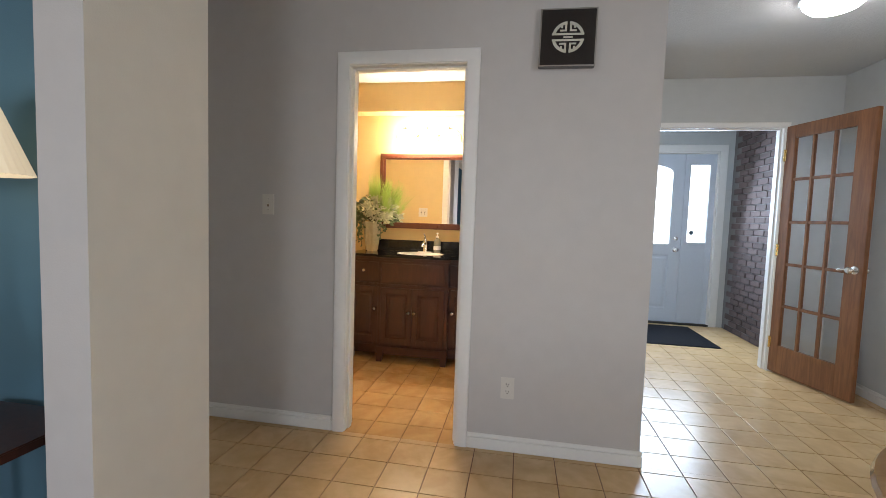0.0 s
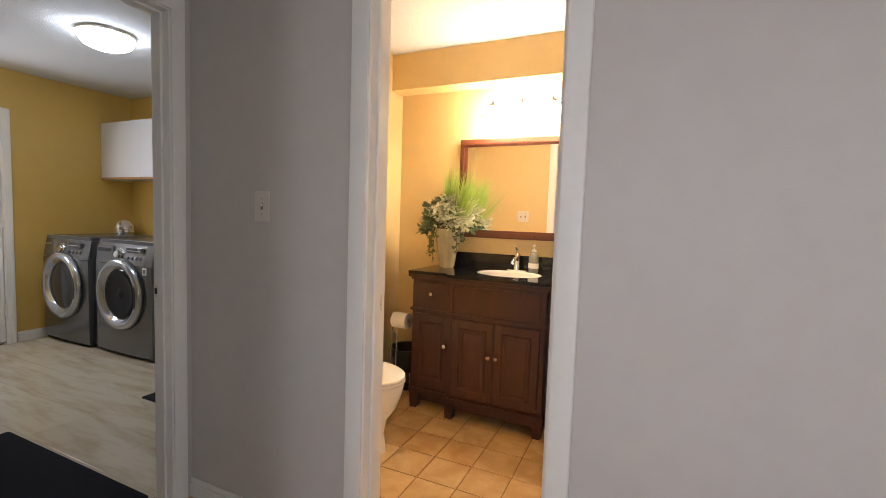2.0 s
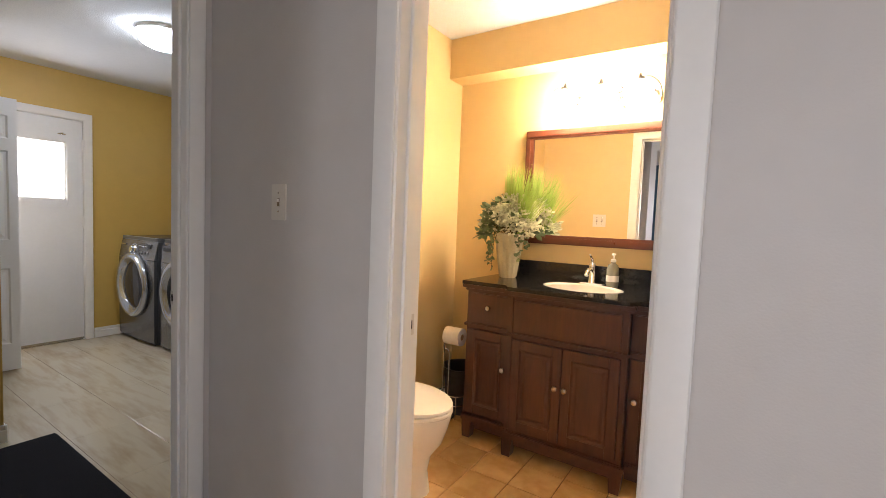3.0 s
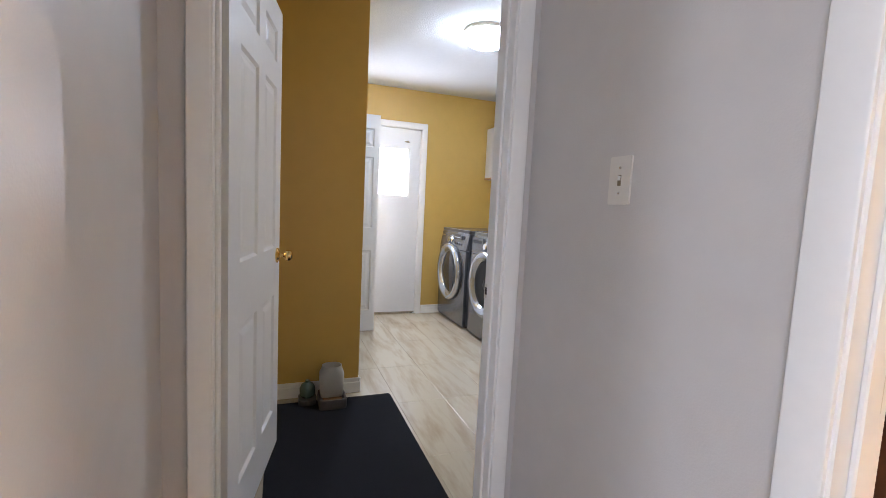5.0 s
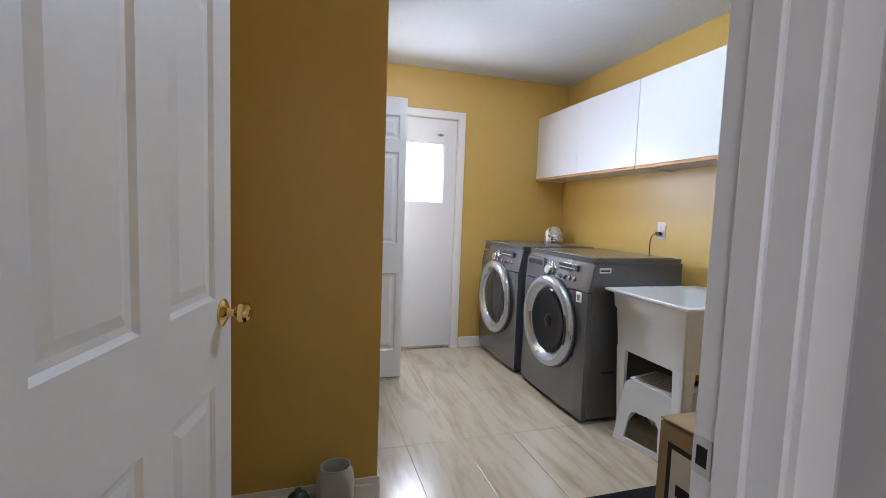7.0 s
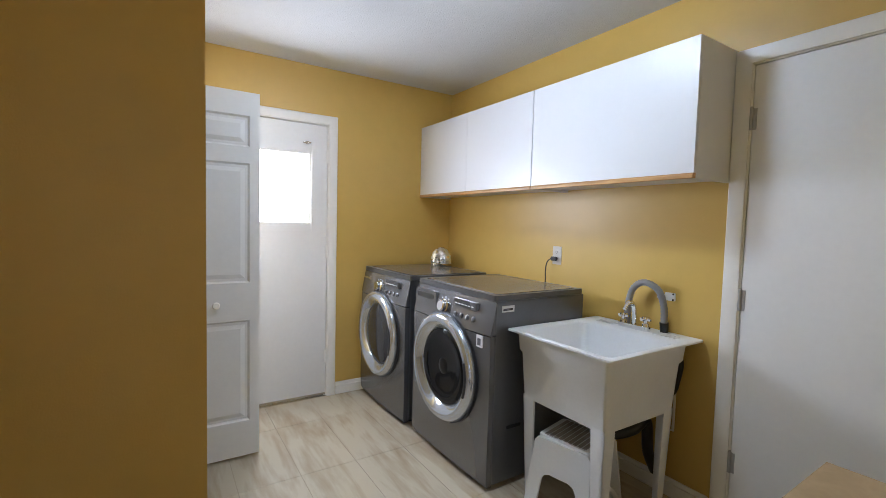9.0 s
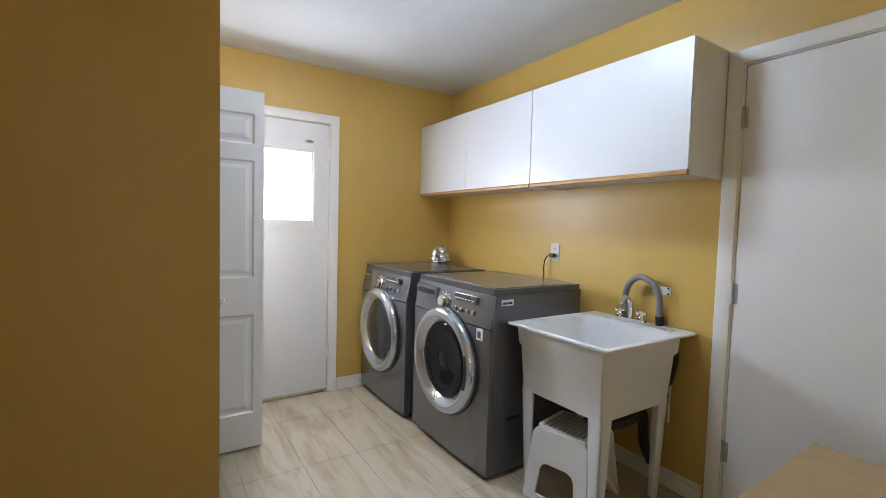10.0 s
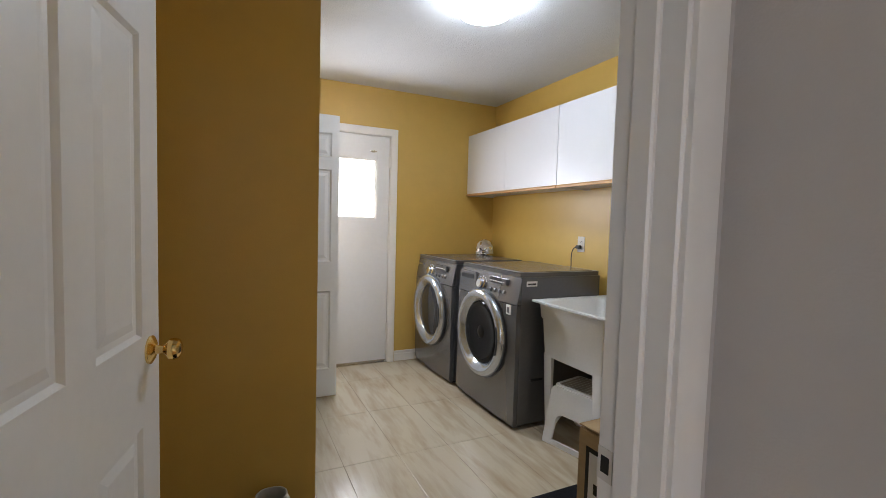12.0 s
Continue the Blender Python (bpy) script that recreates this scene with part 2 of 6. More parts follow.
def pipe(bm, points, r, n=10, smooth_steps=0):
    """A round tube along points; r may be a list of radii."""
    pts = [Vector(p) for p in points]
    if smooth_steps:
        fine = []
        ext = [2 * pts[0] - pts[1]] + pts + [2 * pts[-1] - pts[-2]]
        for i in range(1, len(ext) - 2):
            p0, p1, p2, p3 = ext[i - 1 : i + 3]
            for s in range(smooth_steps):
                u = s / smooth_steps
                fine.append(0.5 * ((2 * p1) + (p2 - p0) * u + (2 * p0 - 5 * p1 + 4 * p2 - p3) * u * u + (3 * p1 - p0 - 3 * p2 + p3) * u ** 3))
        pts = fine + [pts[-1]]
    radii = r if isinstance(r, (list, tuple)) else [r] * len(pts)
    rings, up = [], Vector((0.13, 0.27, 0.95))
    for i, p in enumerate(pts):
        d = (pts[min(i + 1, len(pts) - 1)] - pts[max(i - 1, 0)]).normalized()
        side = up.cross(d)
        side = side.normalized() if side.length > 0.05 else Vector((1, 0, 0)).cross(d).normalized()
        up = d.cross(side).normalized()
        rings.append([bm.verts.new(p + radii[i] * (math.cos(2 * math.pi * k / n) * side + math.sin(2 * math.pi * k / n) * up)) for k in range(n)])
    for lo, hi in zip(rings, rings[1:]):
        for k in range(n):
            bm.faces.new([lo[k], lo[(k + 1) % n], hi[(k + 1) % n], hi[k]])
    bm.faces.new(rings[0][::-1])
    bm.faces.new(rings[-1])
    return bm


def prism(bm, outline, a, b, axis="y", m=None):
    """An outline of (u, v) pulled from a to b along an axis; u, v are the other two axes in order."""
    def at(u, v, w):
        return {"x": (w, u, v), "y": (u, w, v), "z": (u, v, w)}[axis]
    lo, hi = [bm.verts.new(at(u, v, a)) for u, v in outline], [bm.verts.new(at(u, v, b)) for u, v in outline]
    bm.faces.new(lo)
    bm.faces.new(hi[::-1])
    for i in range(len(lo)):
        j = (i + 1) % len(lo)
        bm.faces.new([lo[i], lo[j], hi[j], hi[i]])
    if m:
        bmesh.ops.transform(bm, matrix=m, verts=lo + hi)
    return bm


def rounded(x0, x1, y0, y1, r, n=5):
    """The outline of a rectangle with round corners."""
    pts = []
    for cx, cy, a in ((x1 - r, y1 - r, 0), (x0 + r, y1 - r, 90), (x0 + r, y0 + r, 180), (x1 - r, y0 + r, 270)):
        for i in range(n + 1):
            u = radians(a + 90 * i / n)
            pts.append((cx + r * math.cos(u), cy + r * math.sin(u)))
    return pts


def wall(name, boxes, mats, pick, label):
    """A wall of butted boxes; pick gives each face's material from its normal and centre."""
    bm = B(*boxes)
    bmesh.ops.recalc_face_normals(bm, faces=bm.faces)
    for f in bm.faces:
        f.material_index = pick(f.normal, f.calc_center_median())
    return tagged(part(name, bm, mats), label, "wall", kind="structure")


# ---- the shell: walls, floors, ceilings ----
HC, LC = 2.52, 2.44          # hall and laundry ceiling heights
YB = 2.708                   # hall face of the bathroom wall
YN = 4.46                    # north wall of laundry and bathroom
XE, XL = -1.50, -1.614       # hall face and laundry face of the laundry wall
DX0, DX1 = -0.604, 0.026     # bathroom door opening
DY0, DY1 = 1.780, 2.621       # laundry door opening
DH, J = 2.04, 0.018          # clear height of the doorways, jamb thickness
XW = -4.91                   # west wall of the laundry
YP, YC = 1.66, 2.425         # passage south wall, closet wall
YF, YD = 4.62, 6.30          # foyer opening wall, front door wall
XC = 0.984                   # hall corner
WY0, WY1 = 2.585, 3.375      # outside door
NX0, NX1 = -2.583, -1.82     # flush door in the north wall

wall("wall_bathroom_south", [(XE, DX0 - J, YB, YB + 0.12, 0, HC), (DX1 + J, XC, YB, YB + 0.12, 0, HC), (DX0 - J, DX1 + J, YB, YB + 0.12, DH + J, HC)], [GREIGE, HONEY], lambda n, c: 1 if n.y > 0.5 else 0, "greige painted hall wall with a bathroom doorway")
wall("wall_laundry_east", [(XL, XE, YP, DY0 - J, 0, HC), (XL, XE, DY1 + J, YB, 0, HC), (XL, XE, YB, YN, 0, HC), (XL, XE, DY0 - J, DY1 + J, DH + J, HC)], [GREIGE, MUSTARD, HONEY], lambda n, c: 1 if n.x < -0.5 else (2 if n.x > 0.5 and c.y > 3 else 0), "greige and mustard wall with the laundry doorway")
wall("wall_north", [(XW - 0.15, NX0 - J, YN, YN + 0.15, 0, HC), (NX1 + J, XL, YN, YN + 0.15, 0, HC), (XL, XC, YN, YN + 0.15, 0, HC), (NX0 - J, NX1 + J, YN, YN + 0.15, 2.04 + J, HC)], [MUSTARD, HONEY], lambda n, c: 1 if c.x > -1.0 and n.y < -0.5 else 0, "mustard painted wall behind the laundry machines")
wall("wall_bathroom_east", [(XC - 0.12, XC, YB + 0.12, YN, 0, HC)], [GREIGE, HONEY], lambda n, c: 1 if n.x < -0.5 else 0, "greige wall turning into the foyer")
wall("wall_laundry_west", [(XW - 0.15, XW, WY1 + J, YN, 0, LC), (XW - 0.15, XW, 2.3, WY0 - J, 0, LC), (XW - 0.15, XW, WY0 - J, WY1 + J, 2.03 + J, LC)], [MUSTARD], lambda n, c: 0, "mustard painted wall with the outside door")
wall("wall_closet", [(-3.17, -2.96, YC - 0.1, YC, 0, LC), (XW, -4.33, YC - 0.1, YC, 0, LC), (-4.33, -3.17, YC - 0.1, YC, 2.03, LC), (-3.06, -2.96, YP, YC - 0.1, 0, LC)], [MUSTARD], lambda n, c: 0, "mustard painted corner wall of the closet")
wall("wall_laundry_south", [(XW - 0.15, XL, 1.597, YP, 0, HC)], [MUSTARD, BLUE], lambda n, c: 0 if n.y > 0 else 1, "mustard painted wall behind the open door")
wall("wall_closet_side", [(XW - 0.15, XW, YP, 2.3, 0, LC)], [MUSTARD], lambda n, c: 0, "mustard painted closet side wall")
wall("wall_passage_south", [(XL, -0.84, 1.597, YP, 0, HC), (-0.84, -0.697, 1.297, 1.717, 0, HC), (-0.84, -0.697, -2.5, -0.7, 0, HC), (-0.84, -0.697, -0.7, 1.297, 2.2, HC)], [CREAM, BLUE, GREIGE], lambda n, c: 1 if (n.x < -0.5 or n.y < -0.5) and c.x < -0.8 else (2 if abs(n.y) > 0.5 else 0), "cream painted wall end beside the blue room")
# the south window opening is out of view, made up to hold the fill
wall("wall_blue_room", [(-4.1, -3.95, -2.5, 1.597, 0, HC), (-4.1, -3.2, -2.65, -2.5, 0, HC), (-1.6, -0.697, -2.65, -2.5, 0, HC), (-3.2, -1.6, -2.65, -2.5, 0, 0.8), (-3.2, -1.6, -2.65, -2.5, 2.1, HC)], [BLUE], lambda n, c: 0, "blue painted living room wall")
wall("wall_kitchen_south", [(-0.697, 0.0, -2.65, -2.5, 0, HC), (2.6, 3.08, -2.65, -2.5, 0, HC), (0.0, 2.6, -2.65, -2.5, 0, 0.9), (0.0, 2.6, -2.65, -2.5, 2.1, HC)], [COOLWALL], lambda n, c: 0, "pale grey kitchen wall with a window")
# the gap south of y = 0 is unseen, cut for the added fill
wall("wall_hall_east", [(2.93, 3.08, -2.5, -1.5, 0, HC), (2.93, 3.08, 0.0, YF, 0, HC), (2.93, 3.08, -1.5, 0.0, 0, 0.9), (2.93, 3.08, -1.5, 0.0, 2.1, HC)], [COOLWALL], lambda n, c: 0, "pale grey hall wall behind the glazed door")
wall("wall_foyer_opening", [(XC, 1.06, YF, YF + 0.12, 0, HC), (2.52, 3.08, YF, YF + 0.12, 0, HC), (1.06, 2.52, YF, YF + 0.12, 2.115, HC)], [COOLWALL], lambda n, c: 0, "pale grey wall with a wide cased opening to the foyer")
wall("wall_foyer_west", [(XC - 0.12, XC, YN + 0.15, YD, 0, HC)], [COOLWALL], lambda n, c: 0, "pale grey foyer side wall")
wall("wall_foyer_north", [(XC - 0.12, 1.40, YD, YD + 0.15, 0, HC), (2.69, 3.08, YD, YD + 0.15, 0, HC), (1.40, 2.69, YD, YD + 0.15, 2.16, HC)], [COOLWALL], lambda n, c: 0, "pale grey wall round the front door")


def slab(name, box_, material, label, category):
    return tagged(part(name, B(box_), material), label, category, kind="structure")


slab("ceiling_hall", (-0.84, 3.08, -2.65, YD + 0.15, HC, HC + 0.1), CEIL, "white stippled hall ceiling", "ceiling")
slab("ceiling_passage", (XL, -0.84, 1.597, YB, HC, HC + 0.1), CEIL, "white stippled passage ceiling", "ceiling")
slab("ceiling_blue_room", (-4.1, -0.84, -2.65, 1.597, HC, HC + 0.1), CEIL, "white stippled living room ceiling", "ceiling")
slab("ceiling_laundry", (XW - 0.15, XL, YP, YN, LC, LC + 0.1), CEIL, "white stippled laundry ceiling", "ceiling")
slab("ceiling_bathroom", (XE, XC - 0.12, YB + 0.12, YN, LC, LC + 0.1), CEIL, "white bathroom ceiling", "ceiling")
slab("soffit_bathroom", (XE, XC - 0.12, 4.30, YN, 2.185, LC), HONEY, "honey painted soffit over the mirror", "soffit")
slab("floor_hall", (-0.84, 3.08, -2.65, YD + 0.15, -0.12, -0.005), GROUT_WARM, "brown grout between the hall tiles", "floor")
slab("floor_bathroom", (XE, -0.84, YB, YN, -0.2, -0.0055), BATHGROUT, "tan grout between the bathroom tiles", "floor")
slab("floor_passage", (XL, -0.84, 1.597, YB, -0.2, -0.0055), GROUT_WARM, "brown grout between the passage tiles", "floor")
slab("floor_laundry", (XW - 0.15, XL, 1.597, YN, -0.2, -0.003), LAUNDRYGROUT, "pale grout between the laundry tiles", "floor")
slab("floor_blue_room", (-4.1, -0.84, -2.65, 1.597, -0.12, 0.0), OAK, "wooden living room floor", "floor")
slab("ground", (-80, 80, -80, 80, -0.6, -0.25), mat("grass_ground", (0.08, 0.11, 0.04), 0.95, vary=0.3), "grass outside the house", "ground")


# ---- trim: jambs, casings, baseboards ----


def trim(name, bm, label, material=TRIM, category="trim", bevel=0.003):
    return tagged(part(name, bm, material, bevel=bevel, segments=1), label, category, kind="structure")


def cased(name, axis, face, out, a, b, top, depth, w=0.066, both=False):
    """Jamb liner and casing of a doorway in a wall; axis along the wall, face is the wall's plane, out the way to the viewer."""
    jb, cs = bmesh.new(), bmesh.new()

    def put(bm, u0, u1, v0, v1, z0, z1):
        v0, v1 = min(v0, v1), max(v0, v1)
        box(bm, *((u0, u1, v0, v1) if axis == "x" else (v0, v1, u0, u1)), z0, z1)
    far = face - out * depth
    for bm, u0, u1, z0, z1 in ((jb, a - J, a, 0, top), (jb, b, b + J, 0, top), (jb, a - J, b + J, top, top + J)):
        put(bm, u0, u1, face, far, z0, z1)
    for u0, u1, z0, z1 in ((a, a + 0.011, 0, top), (b - 0.011, b, 0, top), (a + 0.011, b - 0.011, top - 0.011, top)):
        put(jb, u0, u1, face - out * depth * 0.32, face - out * depth * 0.66, z0, z1)
    trim("jamb_" + name, jb, "white painted door jamb", category="door frame")
    profile = [(0.006, 0.0), (0.006, 0.008), (0.010, 0.0105), (0.028, 0.012), (0.036, 0.0138), (w - 0.010, 0.0150), (w - 0.003, 0.0138), (w, 0.010), (w, 0.0)]
    for plane, way in ((face, out), (far, -out))[: 2 if both else 1]:
        loops = []
        for i, t_ in profile:
            v = plane + way * t_
            path = ((a - i, 0), (a - i, top + i), (b + i, top + i), (b + i, 0))
            loops.append([cs.verts.new((u, v, z) if axis == "x" else (v, u, z)) for u, z in path])
        for lo, hi in zip(loops, loops[1:]):
            for k in range(3):
                cs.faces.new([lo[k], lo[k + 1], hi[k + 1], hi[k]])
    tagged(part("trim_" + name, cs, TRIM, smooth=True), "white moulded door casing", "trim", kind="structure")


cased("bathroom_door", "x", YB, -1, DX0, DX1, DH, 0.12, w=0.072, both=True)
cased("laundry_door", "y", XE, 1, DY0, DY1, DH, XE - XL, w=0.060)
cased("laundry_outside_door", "y", XW, 1, WY0, WY1, 2.03, 0.15)
cased("laundry_flush_door", "x", YN, -1, NX0, NX1, 2.04, 0.15, w=0.070)
cased("foyer_opening", "x", YF, -1, 1.06 + J, 2.52 - J, 2.115 - J, 0.12, w=0.045)


def baseboard(name, runs, h=0.085, t=0.013):
    """Boards along walls: (x0, y0, x1, y1, outward normal x, y)."""
    bm = bmesh.new()
    for x0, y0, x1, y1, nx, ny in runs:
        for z0, z1, d in ((0, h * 0.72, t), (h * 0.72, h, t * 0.62)):
            xa, xb = sorted((x0, x1)) if not nx else sorted((x0, x0 + nx * d))
            ya, yb = sorted((y0, y1)) if not ny else sorted((y0, y0 + ny * d))
            box(bm, xa, xb, ya, yb, z0 + 0.0005, z1)
    return trim("baseboard_" + name, bm, "white painted baseboard along the wall", category="baseboard", bevel=0.003)


baseboard("hall", [(XE, YB, DX0 - 0.073, YB, 0, -1), (DX1 + 0.073, YB, XC + 0.013, YB, 0, -1), (XC, YB, XC, YF, 1, 0), (2.93, -2.5, 2.93, YF, -1, 0), (2.60, YF, 2.92, YF, 0, -1), (-0.697, 1.297, -0.697, 1.717, 1, 0), (XL + 0.135, YP, -0.84, YP, 0, 1)])
baseboard("laundry", [(-2.96, YP, -2.96, YC + 0.013, 1, 0), (-3.17, YC, -2.948, YC, 0, 1), (XW, WY1 + 0.07, XW, YN, 1, 0), (XW + 0.013, YN, NX0 - 0.08, YN, 0, -1), (NX1 + 0.08, YN, XL, YN, 0, -1), (XL, DY1 + 0.1, XL, YN, -1, 0)], h=0.095)
baseboard("bathroom", [(XE, YB + 0.13, XE, YN, 1, 0), (XE + 0.013, YN, -1.12, YN, 0, -1), (0.07, YN, XC - 0.12, YN, 0, -1)])
baseboard("foyer", [(XC, YF + 0.12, XC, YD, 1, 0)])

# ---- doors ----


def panel_shape(bm, x0, x1, z0, z1, y, way):
    """A moulded door panel: sunk bead, then a raised field."""
    loops = []
    for inset, sink in ((0.0, 0.0), (0.010, 0.009), (0.024, 0.0095), (0.046, 0.003)):
        yy = y - way * sink
        loops.append([bm.verts.new((a, yy, b)) for a, b in ((x0 + inset, z0 + inset), (x1 - inset, z0 + inset), (x1 - inset, z1 - inset), (x0 + inset, z1 - inset))])
    for lo, hi in zip(loops, loops[1:]):
        for i in range(4):
            j = (i + 1) % 4
            bm.faces.new([lo[i], lo[j], hi[j], hi[i]])
    bm.faces.new(loops[-1])


def panelled_leaf(parent, width, height, cols, rows, thick=0.035, material=DOORWHITE):
    """A leaf from x = 0 to width, y = 0 to thick; cols and rows are the panels' spans."""
    xs = [0] + [v for c in cols for v in c] + [width]
    zs = [0] + [v for r in rows for v in r] + [height]
    for i in range(0, len(xs), 2):
        part("stile", B((xs[i], xs[i + 1], 0, thick, 0, height)), material, parent)
    for c in cols:
        for i in range(0, len(zs), 2):
            part("rail", B((c[0], c[1], 0, thick, zs[i], zs[i + 1])), material, parent)
    for c in cols:
        for r in rows:
            bm = bmesh.new()
            panel_shape(bm, c[0], c[1], r[0], r[1], 0.0, -1)
            panel_shape(bm, c[0], c[1], r[0], r[1], thick, 1)
            part("panel", bm, material, parent)


def knob(parent, x, z, thick, material, name="door_knob", r=0.027):
    bm = bmesh.new()
    for y0, way in ((0, -1), (thick, 1)):
        turned(bm, [(0, 0), (r * 1.28, 0), (r * 1.28, 0.004), (r * 0.95, 0.009), (r * 0.42, 0.014), (r * 0.36, 0.030), (r * 0.55, 0.036), (r * 0.95, 0.044), (r, 0.055), (r * 0.86, 0.064), (r * 0.5, 0.069), (0, 0.070)], 24, Matrix.Translation((x, y0, z)) @ pose(0, 0, 0, 90 if way < 0 else -90))
    return part(name, bm, material, parent, smooth=True)


def hinge(parent, x, y, z, material=NICKEL, h=0.09):
    bm = rod(bmesh.new(), (x, y, z - h / 2), (x, y, z + h / 2), 0.0065)
    for k in (-1, 1):
        rod(bm, (x, y, z + k * h / 2), (x, y, z + k * (h / 2 + 0.006)), 0.0075, 0.004)
    box(bm, x - 0.016, x + 0.016, y + 0.001, y + 0.005, z - h / 2, z + h / 2)
    return part("hinge", bm, material, parent, smooth=True)


SIX = ((0.20, 0.756), (0.972, 1.67), (1.775, 1.91))

# open laundry door, hinged on the south jamb
laundry_door = thing("door_laundry", pose(-1.69, 1.797, 0.012, 0, 0, 169.3), "white six-panel door standing open over the black mat", "door", kind="structure")
panelled_leaf(laundry_door, 0.772, 2.02, ((0.122, 0.355), (0.455, 0.668)), SIX)
knob(laundry_door, 0.715, 0.93, 0.035, BRASS)
part("latch_plate", B((0.772, 0.7735, 0.006, 0.029, 0.90, 0.96)), BRASS, laundry_door)
for z in (0.22, 1.0, 1.80):
    part("hinge", rod(bmesh.new(), (0.002, 0.0385, z - 0.045), (0.002, 0.0385, z + 0.045), 0.0045), BRASS, laundry_door)

# bathroom door, open against the inside
bath_door = thing("door_bathroom", pose(DX1 + 0.034, YB + 0.125, 0.012, 0, 0, 52), "white six-panel door open into the bathroom", "door", kind="structure")
panelled_leaf(bath_door, 0.625, 2.02, ((0.09, 0.275), (0.35, 0.535)), SIX)
knob(bath_door, 0.565, 0.93, 0.035, NICKEL)
for z in (0.22, 1.0, 1.80):
    hinge(bath_door, 0.018, -0.005, z)

# folded bifold leaves of the closet
bifold = thing("bifold_door", pose(-4.262, YC + 0.004, 0.016, 0, 0, 90), "white panelled bifold closet door folded open", "door")
for k, dy in ((0, 0.0), (1, 0.036)):
    zs = ((0.197, 0.759), (0.966, 1.611), (1.698, 1.864))
    bm = B((0, 0.05, dy, dy + 0.032, 0, 1.987), (0.305, 0.355, dy, dy + 0.032, 0, 1.987))
    edges = [0] + [v for r in zs for v in r] + [1.987]
    for i in range(0, len(edges), 2):
        box(bm, 0.05, 0.305, dy, dy + 0.032, edges[i], edges[i + 1])
    leaf = part("leaf", bm, DOORWHITE, bifold)
    for r in zs:
        bm = bmesh.new()
        panel_shape(bm, 0.05, 0.305, r[0], r[1], dy, -1)
        panel_shape(bm, 0.05, 0.305, r[0], r[1], dy + 0.032, 1)
        part("panel", bm, DOORWHITE, leaf)
bm = turned(bmesh.new(), [(0, 0), (0.011, 0), (0.009, 0.010), (0.016, 0.016), (0.019, 0.024), (0.015, 0.031), (0, 0.034)], 20, Matrix.Translation((0.138, 0, 0.853)) @ pose(0, 0, 0, 90))
part("door_pull", bm, TRIM, bifold, "round white pull", smooth=True)

# outside door with a small window
outside_door = thing("door_outside", pose(XW - 0.06, WY0 + 0.004, 0.006), "flush white outside door with a small bright window", "door", kind="structure")
W_, GY0, GY1, GZ0, GZ1 = 0.782, 0.14, 0.675, 1.288, 1.825
for bx_ in ((0, GY0, 0, 2.02), (GY1, W_, 0, 2.02), (GY0, GY1, 0, GZ0), (GY0, GY1, GZ1, 2.02)):
    part("leaf", B((0, 0.045) + bx_), DOORWHITE, outside_door)
win = part("window_frame", B((0.045, 0.060, GY0 - 0.04, GY0 + 0.012, GZ0 - 0.04, GZ1 + 0.04), (0.045, 0.060, GY1 - 0.012, GY1 + 0.04, GZ0 - 0.04, GZ1 + 0.04), (0.045, 0.060, GY0 + 0.012, GY1 - 0.012, GZ0 - 0.04, GZ0 + 0.012), (0.045, 0.060, GY0 + 0.012, GY1 - 0.012, GZ1 - 0.012, GZ1 + 0.04)), DOORWHITE, outside_door, bevel=0.004)
part("sash", B((0.012, 0.03, GY0 + 0.0, GY0 + 0.02, GZ0, GZ1), (0.012, 0.03, GY1 - 0.02, GY1, GZ0, GZ1), (0.012, 0.03, GY0 + 0.02, GY1 - 0.02, GZ0, GZ0 + 0.02), (0.012, 0.03, GY0 + 0.02, GY1 - 0.02, GZ1 - 0.02, GZ1)), TRIM, win)
pane = part("pane", B((0.018, 0.023, GY0 + 0.02, GY1 - 0.02, GZ0 + 0.02, GZ1 - 0.02)), CLEAR, win)
pane.visible_shadow = False
part("window_latch", B((0.06, 0.075, GY1 - 0.075, GY1 - 0.02, GZ1 + 0.052, GZ1 + 0.060), (0.06, 0.07, GY1 - 0.055, GY1 - 0.035, GZ1 + 0.045, GZ1 + 0.066)), NICKEL, outside_door)
part("sweep", B((0.045, 0.052, 0, W_, 0.0, 0.018)), NICKEL, outside_door)
for z in (0.3, 1.1, 1.8):
    hinge(outside_door, 0.048, W_ + 0.0, z, TRIM)
slab("threshold_outside_door", (XW - 0.15, XW + 0.01, WY0, WY1, -0.02, 0.006), NICKEL, "metal threshold under the outside door", "threshold")

DULL = mat("dull_steel", (0.42, 0.42, 0.43), 0.45, 0.4, vary=0.08)
# flush door in the north wall
flush_door = thing("door_flush", pose(NX0 + 0.003, YN + 0.002, 0.01), "plain off-white flush door, closed", "door", kind="structure")
part("leaf", B((0, 0.757, 0.0, 0.035, 0, 2.026)), DOORWHITE, flush_door, bevel=0.002)
for z in (0.29, 1.02, 1.80):
    bm = rod(bmesh.new(), (-0.003, -0.006, z - 0.045), (-0.003, -0.006, z + 0.045), 0.007)
    rod(bm, (-0.003, -0.006, z + 0.045), (-0.003, -0.006, z + 0.054), 0.008, 0.004)
    box(bm, -0.02, 0.016, -0.003, -0.0005, z - 0.045, z + 0.045)
    part("hinge", bm, DULL, flush_door, smooth=True)
knob(flush_door, 0.70, 0.93, 0.035, BRASS)

# ---- foyer: glazed door, front door, brick wall, mat ----


